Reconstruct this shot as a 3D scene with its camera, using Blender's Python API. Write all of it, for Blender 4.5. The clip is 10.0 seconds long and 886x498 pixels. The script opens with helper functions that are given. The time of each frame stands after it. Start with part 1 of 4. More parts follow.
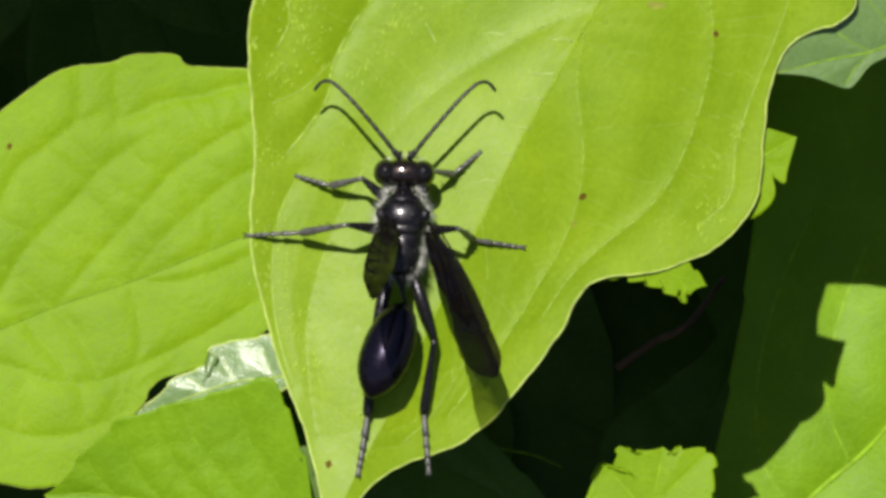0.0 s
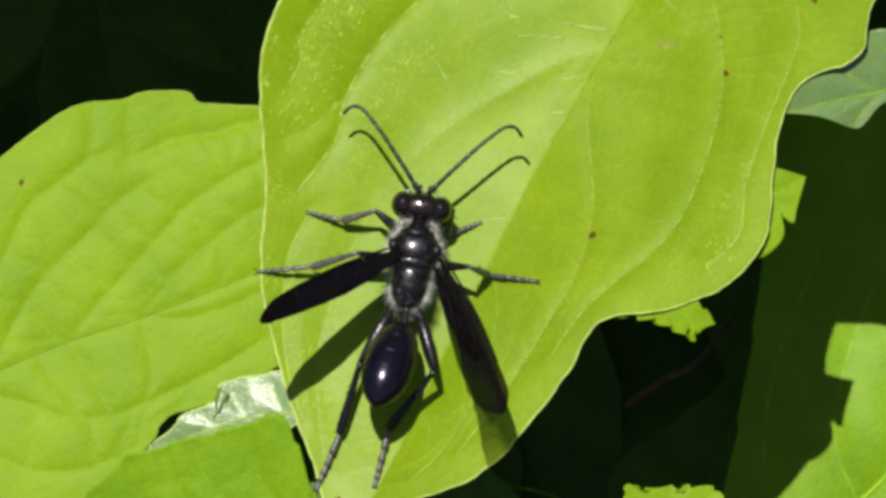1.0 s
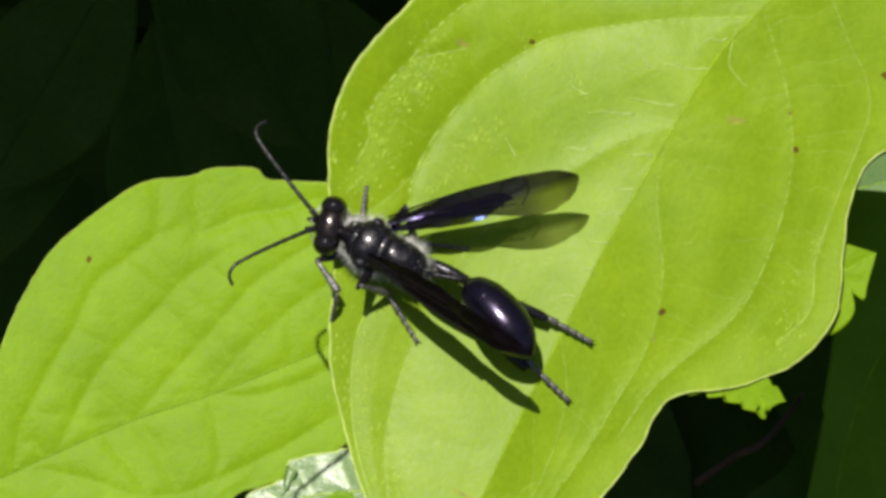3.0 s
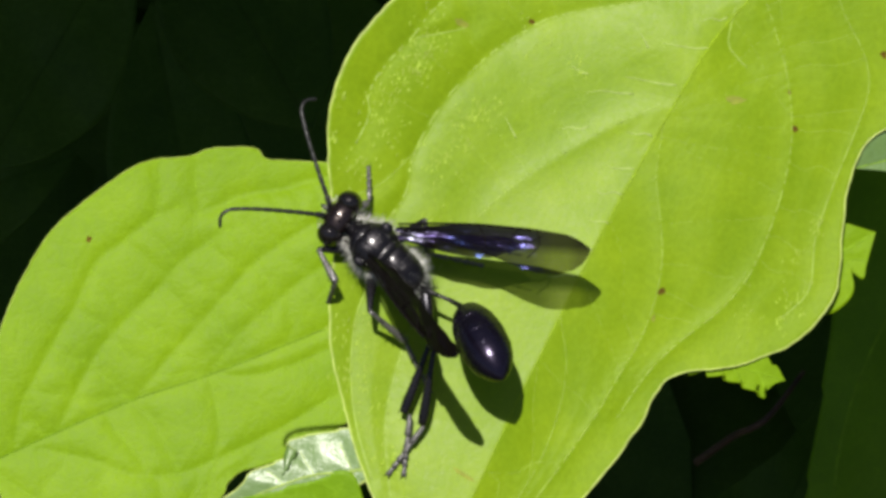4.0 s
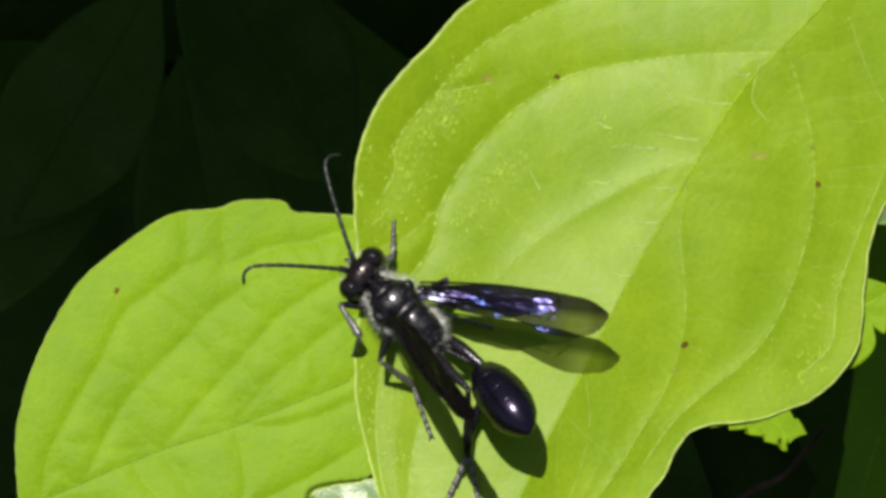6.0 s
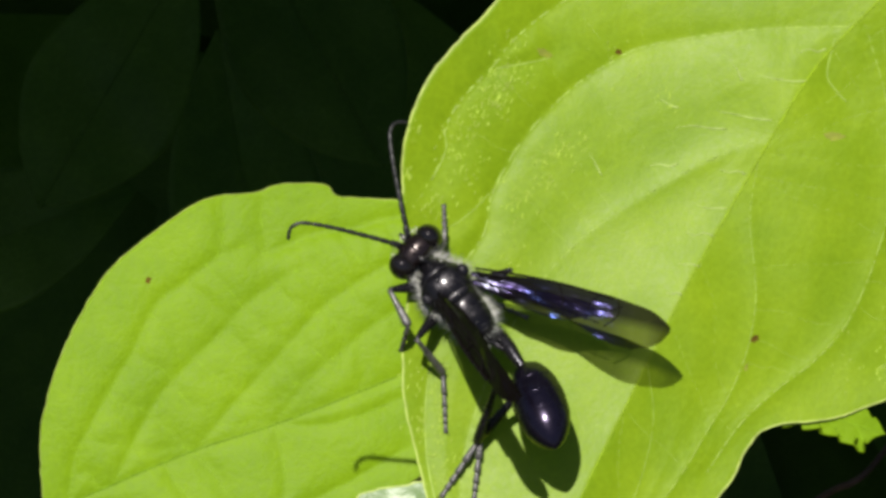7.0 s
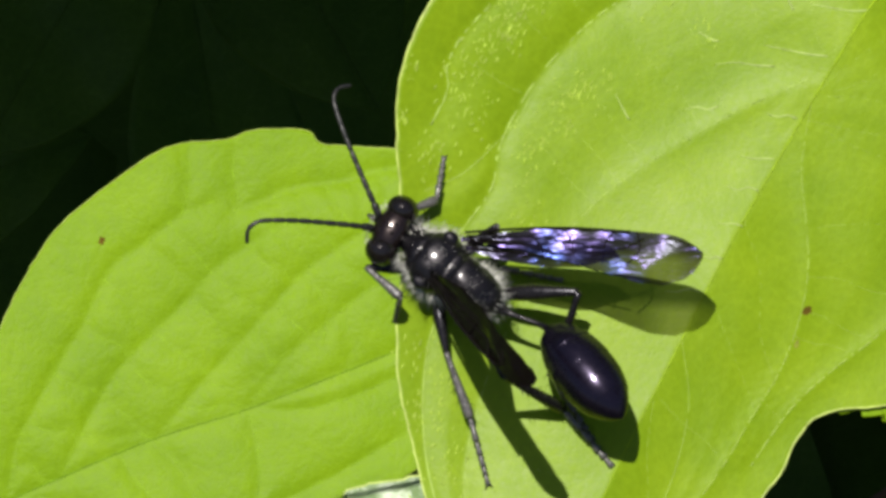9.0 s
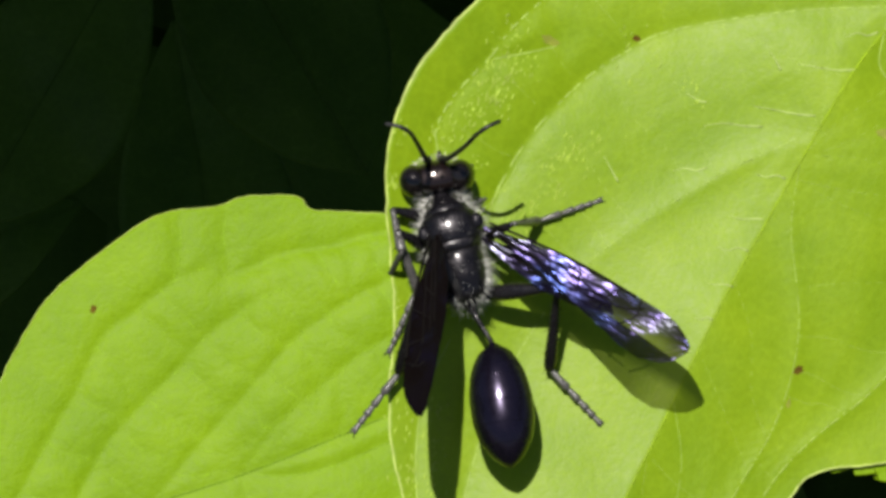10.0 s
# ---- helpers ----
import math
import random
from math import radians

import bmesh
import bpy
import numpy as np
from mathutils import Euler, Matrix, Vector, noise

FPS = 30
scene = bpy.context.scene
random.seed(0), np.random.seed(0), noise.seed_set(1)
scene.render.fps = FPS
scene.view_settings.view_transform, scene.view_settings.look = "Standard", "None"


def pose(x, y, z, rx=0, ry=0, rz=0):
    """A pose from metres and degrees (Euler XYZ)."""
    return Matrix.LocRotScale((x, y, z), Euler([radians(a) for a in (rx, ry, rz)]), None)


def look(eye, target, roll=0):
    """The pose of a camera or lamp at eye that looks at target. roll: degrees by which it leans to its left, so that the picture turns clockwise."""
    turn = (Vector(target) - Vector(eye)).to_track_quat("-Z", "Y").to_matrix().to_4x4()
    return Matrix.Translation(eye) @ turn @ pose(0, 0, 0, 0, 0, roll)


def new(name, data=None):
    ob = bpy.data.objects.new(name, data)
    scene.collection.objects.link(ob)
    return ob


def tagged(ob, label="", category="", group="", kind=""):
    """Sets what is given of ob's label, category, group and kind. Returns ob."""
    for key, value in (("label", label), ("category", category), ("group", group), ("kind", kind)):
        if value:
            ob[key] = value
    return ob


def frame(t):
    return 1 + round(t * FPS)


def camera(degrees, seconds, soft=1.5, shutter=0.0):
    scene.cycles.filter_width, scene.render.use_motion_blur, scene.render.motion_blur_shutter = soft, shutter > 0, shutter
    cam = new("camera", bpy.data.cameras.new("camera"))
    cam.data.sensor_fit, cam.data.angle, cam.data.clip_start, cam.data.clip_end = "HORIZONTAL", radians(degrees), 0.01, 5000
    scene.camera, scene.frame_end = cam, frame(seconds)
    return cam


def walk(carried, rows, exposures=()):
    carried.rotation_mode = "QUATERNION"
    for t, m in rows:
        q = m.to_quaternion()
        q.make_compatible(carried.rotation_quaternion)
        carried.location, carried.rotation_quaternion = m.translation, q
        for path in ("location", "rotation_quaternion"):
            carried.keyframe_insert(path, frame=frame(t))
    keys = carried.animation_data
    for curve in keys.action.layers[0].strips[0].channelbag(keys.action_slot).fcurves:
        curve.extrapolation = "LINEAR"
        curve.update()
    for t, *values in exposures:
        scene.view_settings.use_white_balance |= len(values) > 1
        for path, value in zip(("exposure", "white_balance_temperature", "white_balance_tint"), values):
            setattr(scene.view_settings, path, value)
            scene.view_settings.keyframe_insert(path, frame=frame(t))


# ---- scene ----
FOV = 2.4
STEP = 4.2e-5                       # metres in one step of the plan grid
REACH = 784 * STEP / math.tan(radians(FOV / 2))   # how far the eye stands from the leaves
MM = 0.001
C45 = math.sqrt(0.5)
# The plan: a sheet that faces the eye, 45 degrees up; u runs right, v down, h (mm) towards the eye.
PLAN = Matrix(((1, 0, 0, 0), (0, C45, -C45, 0), (0, C45, C45, 0.7), (0, 0, 0, 1)))


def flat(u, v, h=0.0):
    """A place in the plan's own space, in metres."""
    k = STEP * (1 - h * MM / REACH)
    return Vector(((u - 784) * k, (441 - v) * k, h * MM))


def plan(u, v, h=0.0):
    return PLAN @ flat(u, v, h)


# ---- camera ----
cam = camera(FOV, 10.0, soft=3.6)
EYE = plan(784, 441, REACH / MM)
ROWS = [
    (0.0, 941.8, 588.4, 1.0009, 0.03),
    (0.5, 932.5, 519.7, 1.0007, 0.20),
    (1.0, 924.1, 521.7, 0.9970, 0.27),
    (1.2, 906.8, 582.4, 0.9980, 0.25),
    (1.5, 911.3, 598.6, 1.0004, 0.24),
    (1.7, 882.0, 518.5, 1.0000, 0.10),
    (2.0, 876.0, 455.1, 0.9983, -0.12),
    (2.5, 826.9, 397.7, 0.9985, -0.12),
    (2.7, 801.3, 377.5, 1.0011, 0.05),
    (3.8, 803.4, 421.8, 1.0000, -0.01),
    (4.0, 802.4, 421.8, 1.0000, -0.01),
    (4.5, 784.0, 441.0, 1.0000, 0.00),
    (5.0, 762.2, 370.5, 0.9986, 0.14),
    (5.5, 721.9, 378.4, 0.9977, -0.07),
    (5.7, 789.3, 327.0, 0.9918, 0.13),
    (6.8, 670.7, 339.2, 0.9998, 0.24),
    (7.0, 668.0, 349.7, 1.0604, 0.10),
    (7.5, 726.7, 410.0, 1.2221, 0.08),
    (8.0, 731.6, 401.0, 1.2365, -0.04),
    (8.5, 691.9, 417.6, 1.2314, 0.16),
    (9.0, 666.9, 412.5, 1.2354, 0.25),
    (9.5, 678.4, 390.4, 1.2312, 0.29),
    (9.7, 679.5, 384.3, 1.2312, 0.20),
    (10.0, 680.1, 320.3, 1.2333, -0.47),
]


def eye_row(t, u, v, near, roll):
    target = plan(u, v)
    eye = target + (EYE - target) / near
    return t, look(eye, target, roll)


walk(cam, [eye_row(*r) for r in ROWS])

# ---- light ----
SUN = (PLAN.to_3x3() @ Vector((-0.125, 0.45, 0.88))).normalized()
scene.view_settings.exposure = 0.52
world = bpy.data.worlds.new("world")
scene.world = world
world.use_nodes = True
sky = world.node_tree.nodes.new("ShaderNodeTexSky")
sky.sky_type = "NISHITA"
sky.sun_disc = False
sky.dust_density, sky.air_density = 1.0, 1.0
sky.sun_elevation = math.asin(SUN.z)
sky.sun_rotation = math.atan2(SUN.x, SUN.y)
world.node_tree.links.new(sky.outputs[0], world.node_tree.nodes["Background"].inputs[0])
world.node_tree.nodes["Background"].inputs[1].default_value = 0.05
lamp = new("sun", bpy.data.lights.new("sun", "SUN"))
lamp.data.energy, lamp.data.angle, lamp.data.color = 5.0, radians(0.55), (1.0, 0.96, 0.88)
lamp.matrix_world = look(SUN * 20, (0, 0, 0))


# ---- materials ----
def material(name):
    m = bpy.data.materials.new(name)
    m.use_nodes = True
    return m, m.node_tree.nodes, m.node_tree.links, m.node_tree.nodes["Principled BSDF"]


def ramp(nodes, links, source, stops):
    r = nodes.new("ShaderNodeValToRGB")
    el = r.color_ramp.elements
    el.remove(el[1])
    el[0].position, el[0].color = stops[0][0], (*stops[0][1], 1)
    for p, c in stops[1:]:
        el.new(p).color = (*c, 1)
    links.new(source, r.inputs[0])
    return r.outputs[0]


def tex(nodes, links, kind, scale, coords, **more):
    n = nodes.new(kind)
    n.inputs["Scale"].default_value = scale
    for k, v in more.items():
        n.inputs[k].default_value = v
    links.new(coords, n.inputs["Vector"])
    return n


def mixed(nodes, links, a, b, fac, blend="MIX"):
    n = nodes.new("ShaderNodeMix")
    n.data_type, n.blend_type = "RGBA", blend
    for socket, value in ((n.inputs[0], fac), (n.inputs[6], a), (n.inputs[7], b)):
        if isinstance(value, (int, float)):
            socket.default_value = value
        elif isinstance(value, tuple):
            socket.default_value = (*value, 1)
        else:
            links.new(value, socket)
    return n.outputs[2]


def leaf_material(name, dark, light, rough=0.42, through_light=0.3, cells=1400, relief=0.12, gloss=0.16, net_pale=1.0, pits=0.0):
    """Living leaf: blotches, a fine net of veinlets, a waxy shine and light let through."""
    m, nodes, links, b = material(name)
    at = nodes.new("ShaderNodeTexCoord").outputs["Object"]
    blot = tex(nodes, links, "ShaderNodeTexNoise", 160, at, Detail=4.0, Roughness=0.6)
    fine = tex(nodes, links, "ShaderNodeTexNoise", 2600, at, Detail=3.0, Roughness=0.6)
    net = tex(nodes, links, "ShaderNodeTexVoronoi", cells, at, Randomness=1.0)
    net.feature = "DISTANCE_TO_EDGE"
    col = ramp(nodes, links, blot.outputs["Fac"], [(0.3, dark), (0.7, light)])
    grain = ramp(nodes, links, fine.outputs["Fac"], [(0.3, (0.93, 0.93, 0.93)), (0.7, (1.05, 1.05, 1.05))])
    col = mixed(nodes, links, col, grain, 1.0, "MULTIPLY")
    lines = ramp(nodes, links, net.outputs["Distance"], [(0.0, (1 + 0.2 * net_pale, 1 + 0.14 * net_pale, 1 + 0.8 * net_pale)), (0.06, (1, 1, 1))])
    col = mixed(nodes, links, col, lines, 1.0, "MULTIPLY")
    links.new(col, b.inputs["Base Color"])
    rr = ramp(nodes, links, fine.outputs["Fac"], [(0.3, (rough - 0.04,) * 3), (0.7, (rough + 0.05,) * 3)])
    links.new(rr, b.inputs["Roughness"])
    b.inputs["Specular IOR Level"].default_value = gloss
    cell = nodes.new("ShaderNodeMath")
    cell.operation = "MINIMUM"
    links.new(net.outputs["Distance"], cell.inputs[0])
    cell.inputs[1].default_value = 0.15
    summed = nodes.new("ShaderNodeMath")
    summed.operation = "MULTIPLY_ADD"
    links.new(cell.outputs[0], summed.inputs[0])
    summed.inputs[1].default_value = 2.0
    links.new(fine.outputs["Fac"], summed.inputs[2])
    bump = nodes.new("ShaderNodeBump")
    bump.inputs["Strength"].default_value = relief
    bump.inputs["Distance"].default_value = 0.00012
    links.new(summed.outputs[0], bump.inputs["Height"])
    if pits:
        pit = tex(nodes, links, "ShaderNodeTexNoise", 5200, at, Detail=1.0)
        swell = tex(nodes, links, "ShaderNodeTexNoise", 900, at, Detail=2.0, Roughness=0.6)
        for source, deep in ((pit.outputs["Fac"], 0.00006), (swell.outputs["Fac"], 0.00014)):
            finer = nodes.new("ShaderNodeBump")
            finer.inputs["Strength"].default_value, finer.inputs["Distance"].default_value = pits, deep
            links.new(source, finer.inputs["Height"])
            links.new(bump.outputs[0], finer.inputs["Normal"])
            bump = finer
    links.new(bump.outputs[0], b.inputs["Normal"])
    tl = nodes.new("ShaderNodeBsdfTranslucent")
    warm = mixed(nodes, links, col, (1.05, 1.4, 0.4), 1.0, "MULTIPLY")
    links.new(warm, tl.inputs[0])
    mx = nodes.new("ShaderNodeMixShader")
    mx.inputs[0].default_value = through_light
    links.new(b.outputs[0], mx.inputs[1])
    links.new(tl.outputs[0], mx.inputs[2])
    links.new(mx.outputs[0], nodes["Material Output"].inputs[0])
    return m


def shell(name, colour, rough, tint=(1, 1, 1), level=0.5, scale=3000, relief=0.1, spread=0.08, coat=0.0, deep=0.00005):
    """Insect cuticle: dark, pitted, with a tinted shine."""
    m, nodes, links, b = material(name)
    at = nodes.new("ShaderNodeTexCoord").outputs["Object"]
    n1 = tex(nodes, links, "ShaderNodeTexNoise", scale, at, Detail=3.0)
    n2 = tex(nodes, links, "ShaderNodeTexNoise", scale / 7, at, Detail=2.0)
    col = ramp(nodes, links, n2.outputs["Fac"], [(0.3, colour), (0.75, tuple(min(1, c * 1.8) for c in colour))])
    links.new(col, b.inputs["Base Color"])
    links.new(ramp(nodes, links, n1.outputs["Fac"], [(0.3, (max(rough - spread, 0.02),) * 3), (0.7, (rough + spread,) * 3)]), b.inputs["Roughness"])
    b.inputs["Specular IOR Level"].default_value = level
    b.inputs["Specular Tint"].default_value = (*tint, 1)
    b.inputs["Coat Weight"].default_value = coat
    b.inputs["Coat Roughness"].default_value = 0.14
    bump = nodes.new("ShaderNodeBump")
    bump.inputs["Strength"].default_value = relief
    bump.inputs["Distance"].default_value = deep
    links.new(n1.outputs["Fac"], bump.inputs["Height"])
    links.new(bump.outputs[0], b.inputs["Normal"])
    return m


def wing_material(name, thin=1.0):
    """Smoky membrane, clearer towards its tip, with an oily violet shine."""
    m, nodes, links, b = material(name)
    coord = nodes.new("ShaderNodeTexCoord").outputs["Object"]
    part_xyz = nodes.new("ShaderNodeSeparateXYZ")
    links.new(coord, part_xyz.inputs[0])
    along = nodes.new("ShaderNodeMath")
    along.operation = "MULTIPLY"
    links.new(part_xyz.outputs["Y"], along.inputs[0])
    along.inputs[1].default_value = -1 / 0.0138
    streak = nodes.new("ShaderNodeVectorMath")
    streak.operation = "MULTIPLY"
    streak.inputs[1].default_value = (1.0, 0.24, 1.0)
    links.new(coord, streak.inputs[0])
    n1 = tex(nodes, links, "ShaderNodeTexNoise", 2600, streak.outputs[0], Detail=2.0)
    n2 = tex(nodes, links, "ShaderNodeTexNoise", 260, coord, Detail=2.0)
    b.inputs["Base Color"].default_value = (0.003, 0.002, 0.0018, 1)
    b.inputs["Roughness"].default_value = 0.2
    shine = ramp(nodes, links, along.outputs[0], [(0.0, (0.36,) * 3), (0.74, (0.36,) * 3), (0.88, (0.15,) * 3), (1.0, (0.13,) * 3)])
    links.new(shine, b.inputs["Specular IOR Level"])
    tint = ramp(nodes, links, n2.outputs["Fac"], [(0.35, (0.2, 0.3, 1.0)), (0.5, (0.48, 0.36, 1.0)), (0.65, (0.75, 0.78, 1.0))])
    links.new(tint, b.inputs["Specular Tint"])
    bump = nodes.new("ShaderNodeBump")
    bump.inputs["Strength"].default_value = 0.5
    bump.inputs["Distance"].default_value = 0.00016
    links.new(n1.outputs["Fac"], bump.inputs["Height"])
    links.new(bump.outputs[0], b.inputs["Normal"])
    clear = nodes.new("ShaderNodeBsdfTransparent")
    clear.inputs[0].default_value = (0.62, 0.58, 0.43, 1)
    fac = ramp(nodes, links, along.outputs[0], [(0.0, (0.0, 0.0, 0.0)), (0.25, (0.08, 0.08, 0.08)), (0.5, (0.22, 0.22, 0.22)), (0.74, (0.3, 0.3, 0.3)), (0.86, (0.6, 0.6, 0.6)), (0.94, (0.6, 0.6, 0.6)), (1.0, (0.38, 0.38, 0.38))])
    wide = nodes.new("ShaderNodeMath")
    wide.operation = "ABSOLUTE"
    links.new(part_xyz.outputs["X"], wide.inputs[0])
    span = nodes.new("ShaderNodeMapRange")
    span.inputs["From Min"].default_value, span.inputs["From Max"].default_value = 0.0004, 0.0012
    span.inputs["To Min"].default_value, span.inputs["To Max"].default_value = 0.2, 1.0
    links.new(wide.outputs[0], span.inputs[0])
    both = nodes.new("ShaderNodeMath")
    both.operation = "MULTIPLY"
    links.new(span.outputs[0], both.inputs[0])
    links.new(fac, both.inputs[1])
    share = nodes.new("ShaderNodeMath")
    share.operation = "MULTIPLY"
    share.inputs[1].default_value = thin
    links.new(both.outputs[0], share.inputs[0])
    fac = share.outputs[0]
    mx = nodes.new("ShaderNodeMixShader")
    links.new(fac, mx.inputs[0])
    links.new(b.outputs[0], mx.inputs[1])
    links.new(clear.outputs[0], mx.inputs[2])
    links.new(mx.outputs[0], nodes["Material Output"].inputs[0])
    return m


def plain(name, colour, rough=0.6, scale=900, spread=0.3):
    m, nodes, links, b = material(name)
    at = nodes.new("ShaderNodeTexCoord").outputs["Object"]
    n = tex(nodes, links, "ShaderNodeTexNoise", scale, at, Detail=5.0)
    links.new(ramp(nodes, links, n.outputs["Fac"], [(0.3, tuple(c * (1 - spread) for c in colour)), (0.7, tuple(c * (1 + spread) for c in colour))]), b.inputs["Base Color"])
    b.inputs["Roughness"].default_value = rough
    return m


LEAF = leaf_material("leaf_yellow_green", (0.147, 0.244, 0.0013), (0.196, 0.295, 0.0026), rough=0.5, gloss=0.27, through_light=0.2, relief=0.05, net_pale=0.5, pits=0.22)
LEAF_B = leaf_material("leaf_bright_green", (0.136, 0.243, 0.001), (0.177, 0.293, 0.0018), rough=0.55, through_light=0.2, cells=430, relief=0.3, net_pale=0.12, pits=0.25)
LEAF_TOOTHED = leaf_material("leaf_fresh_green", (0.11, 0.215, 0.003), (0.15, 0.275, 0.005), rough=0.5, cells=900, relief=0.2, gloss=0.15, through_light=0.15, net_pale=0.5, pits=0.3)
LEAF_WAXY = leaf_material("leaf_waxy_green", (0.12, 0.21, 0.05), (0.17, 0.27, 0.08), rough=0.38, cells=700, relief=0.15, gloss=0.85, net_pale=0.4, pits=0.35)
# Shade copy of the leaf green: darker base colour for leaves lying in shade.
LEAF_SHADE = leaf_material("leaf_shade_green", (0.045, 0.095, 0.007), (0.072, 0.135, 0.011), rough=0.5, through_light=0.15)
VEIN = plain("vein_pale", (0.265, 0.36, 0.075), 0.7)
VEIN.node_tree.nodes["Principled BSDF"].inputs["Specular IOR Level"].default_value = 0.15
VEIN_B = plain("vein_green", (0.17, 0.29, 0.012), 0.5)
RIM = plain("leaf_rim_pale", (0.33, 0.41, 0.08), 0.5)
HAIR = plain("leaf_dot_pale", (0.235, 0.33, 0.022), 0.6)
SPOT = plain("rust_spot", (0.085, 0.055, 0.008), 1.0)
for matte in (SPOT, VEIN_B):
    matte.node_tree.nodes["Principled BSDF"].inputs["Specular IOR Level"].default_value = 0.08
PALE_VEIN = plain("cross_vein_whitish", (0.27, 0.35, 0.085), 0.6)
MIDRIB_A = plain("midrib_yellow_green", (0.19, 0.285, 0.006), 0.5)
MIDRIB_B = plain("midrib_green", (0.1, 0.19, 0.002), 0.6)
for matte in (MIDRIB_A, MIDRIB_B):
    matte.node_tree.nodes["Principled BSDF"].inputs["Specular IOR Level"].default_value = 0.1
BLOTCH = plain("tan_blotch", (0.165, 0.19, 0.012), 0.8)
TWIG = plain("twig_bark", (0.07, 0.03, 0.018), 0.8)
SOIL = plain("soil", (0.03, 0.022, 0.014), 0.95, scale=40)
HEAD_MAT = shell("head_black", (0.005, 0.003, 0.003), 0.3, (1.0, 0.8, 0.78), 0.25, scale=1300, relief=0.3, coat=0.5)
BLACK = shell("cuticle_black", (0.003, 0.0027, 0.0034), 0.37, (0.98, 0.92, 1.0), 0.2, scale=1500, relief=0.7, spread=0.16, coat=0.25, deep=0.00014)
GLOSS = shell("cuticle_violet_black", (0.002, 0.0015, 0.0034), 0.25, (0.74, 0.62, 1.0), 0.34, relief=0.04, spread=0.04, coat=0.2)
EYE_MAT = shell("compound_eye", (0.004, 0.003, 0.003), 0.2, (1, 0.9, 0.95), 0.25, scale=9000, relief=0.02, coat=0.6)
LEG_MAT = shell("leg_black", (0.005, 0.0045, 0.005), 0.26, (0.9, 0.88, 1.0), 0.32, relief=0.2)
DUSTY = shell("leg_grey_down", (0.05, 0.047, 0.045), 0.34, (1, 1, 1), 0.8, scale=5000, relief=1.0, spread=0.2, deep=0.00008)
FEELER = shell("antenna_dusky", (0.009, 0.0085, 0.009), 0.45, (1, 1, 1), 0.4, relief=0.5)
SILVER = plain("silver_hair", (0.5, 0.49, 0.45), 0.4, 4000)
WING = wing_material("wing_membrane")
FOLDED_WING = wing_material("folded_wing_membrane", 0.2)
WING_VEIN = plain("wing_vein_brown", (0.004, 0.003, 0.0025), 0.8)
WING_VEIN.node_tree.nodes["Principled BSDF"].inputs["Specular IOR Level"].default_value = 0.1


# ---- mesh helpers ----
def mesh_of(name, verts, faces, mat, smooth=True):
    me = bpy.data.meshes.new(name)
    me.from_pydata([tuple(v) for v in verts], [], faces)
    me.materials.append(mat)
    if smooth:
        me.polygons.foreach_set("use_smooth", [True] * len(me.polygons))
    me.update()
    return me


def child(name, me, parent, label=""):
    ob = new(name, me)
    ob.parent = parent
    return tagged(ob, label)


def spline(points, n):
    """n + 1 places on a smooth line through the points, evenly spread."""
    p = np.array(points, float)
    p = np.vstack([2 * p[0] - p[1], p, 2 * p[-1] - p[-2]])
    out = []
    for i in range(1, len(p) - 2):
        for q in np.linspace(0, 1, 24, endpoint=False):
            a, b, c, d = p[i - 1:i + 3]
            out.append(0.5 * (2 * b + (c - a) * q + (2 * a - 5 * b + 4 * c - d) * q * q + (3 * b - a - 3 * c + d) * q ** 3))
    out.append(p[-2])
    out = np.array(out)
    s = np.r_[0, np.cumsum(np.linalg.norm(np.diff(out, axis=0), axis=1))]
    at = np.linspace(0, s[-1], n + 1)
    return np.stack([np.interp(at, s, out[:, k]) for k in range(out.shape[1])], 1)


def tube(points, radii, sides=8, squash=1.0, up=(0, 0, 1)):
    """Vertices and faces of a tube along points."""
    pts = [Vector(p) for p in points]
    verts, faces = [], []
    for i, p in enumerate(pts):
        t = (pts[min(i + 1, len(pts) - 1)] - pts[max(i - 1, 0)]).normalized()
        side = t.cross(Vector(up))
        if side.length < 1e-6:
            side = t.cross(Vector((1, 0, 0)))
        side.normalize()
        top = side.cross(t).normalized()
        for k in range(sides):
            a = 2 * math.pi * k / sides
            verts.append(p + side * math.cos(a) * radii[i] + top * math.sin(a) * radii[i] * squash)
    for i in range(len(pts) - 1):
        for k in range(sides):
            a, b = i * sides + k, i * sides + (k + 1) % sides
            faces.append((a, b, b + sides, a + sides))
    faces.append(tuple(range(sides))[::-1])
    faces.append(tuple((len(pts) - 1) * sides + k for k in range(sides)))
    return verts, faces


def loft(stations, sides=28, square=1.0):
    """A body along y from (y, half width, bottom, top) stations, closed at both ends."""
    st = spline(stations, max(14, len(stations) * 5))
    verts, faces = [], []
    for y, w, lo, hi in st:
        w, mid, half = max(w, 1e-3), (lo + hi) / 2, max((hi - lo) / 2, 1e-3)
        for k in range(sides):
            a = 2 * math.pi * k / sides
            c, s = math.cos(a), math.sin(a)
            verts.append(Vector((math.copysign(abs(c) ** square, c) * w, y, mid + math.copysign(abs(s) ** square, s) * half)) * MM)
    n = len(st)
    for i in range(n - 1):
        for k in range(sides):
            a, b = i * sides + k, i * sides + (k + 1) % sides
            faces.append((a, a + sides, b + sides, b))
    faces.append(tuple(range(sides)))
    faces.append(tuple((n - 1) * sides + k for k in range(sides))[::-1])
    return verts, faces


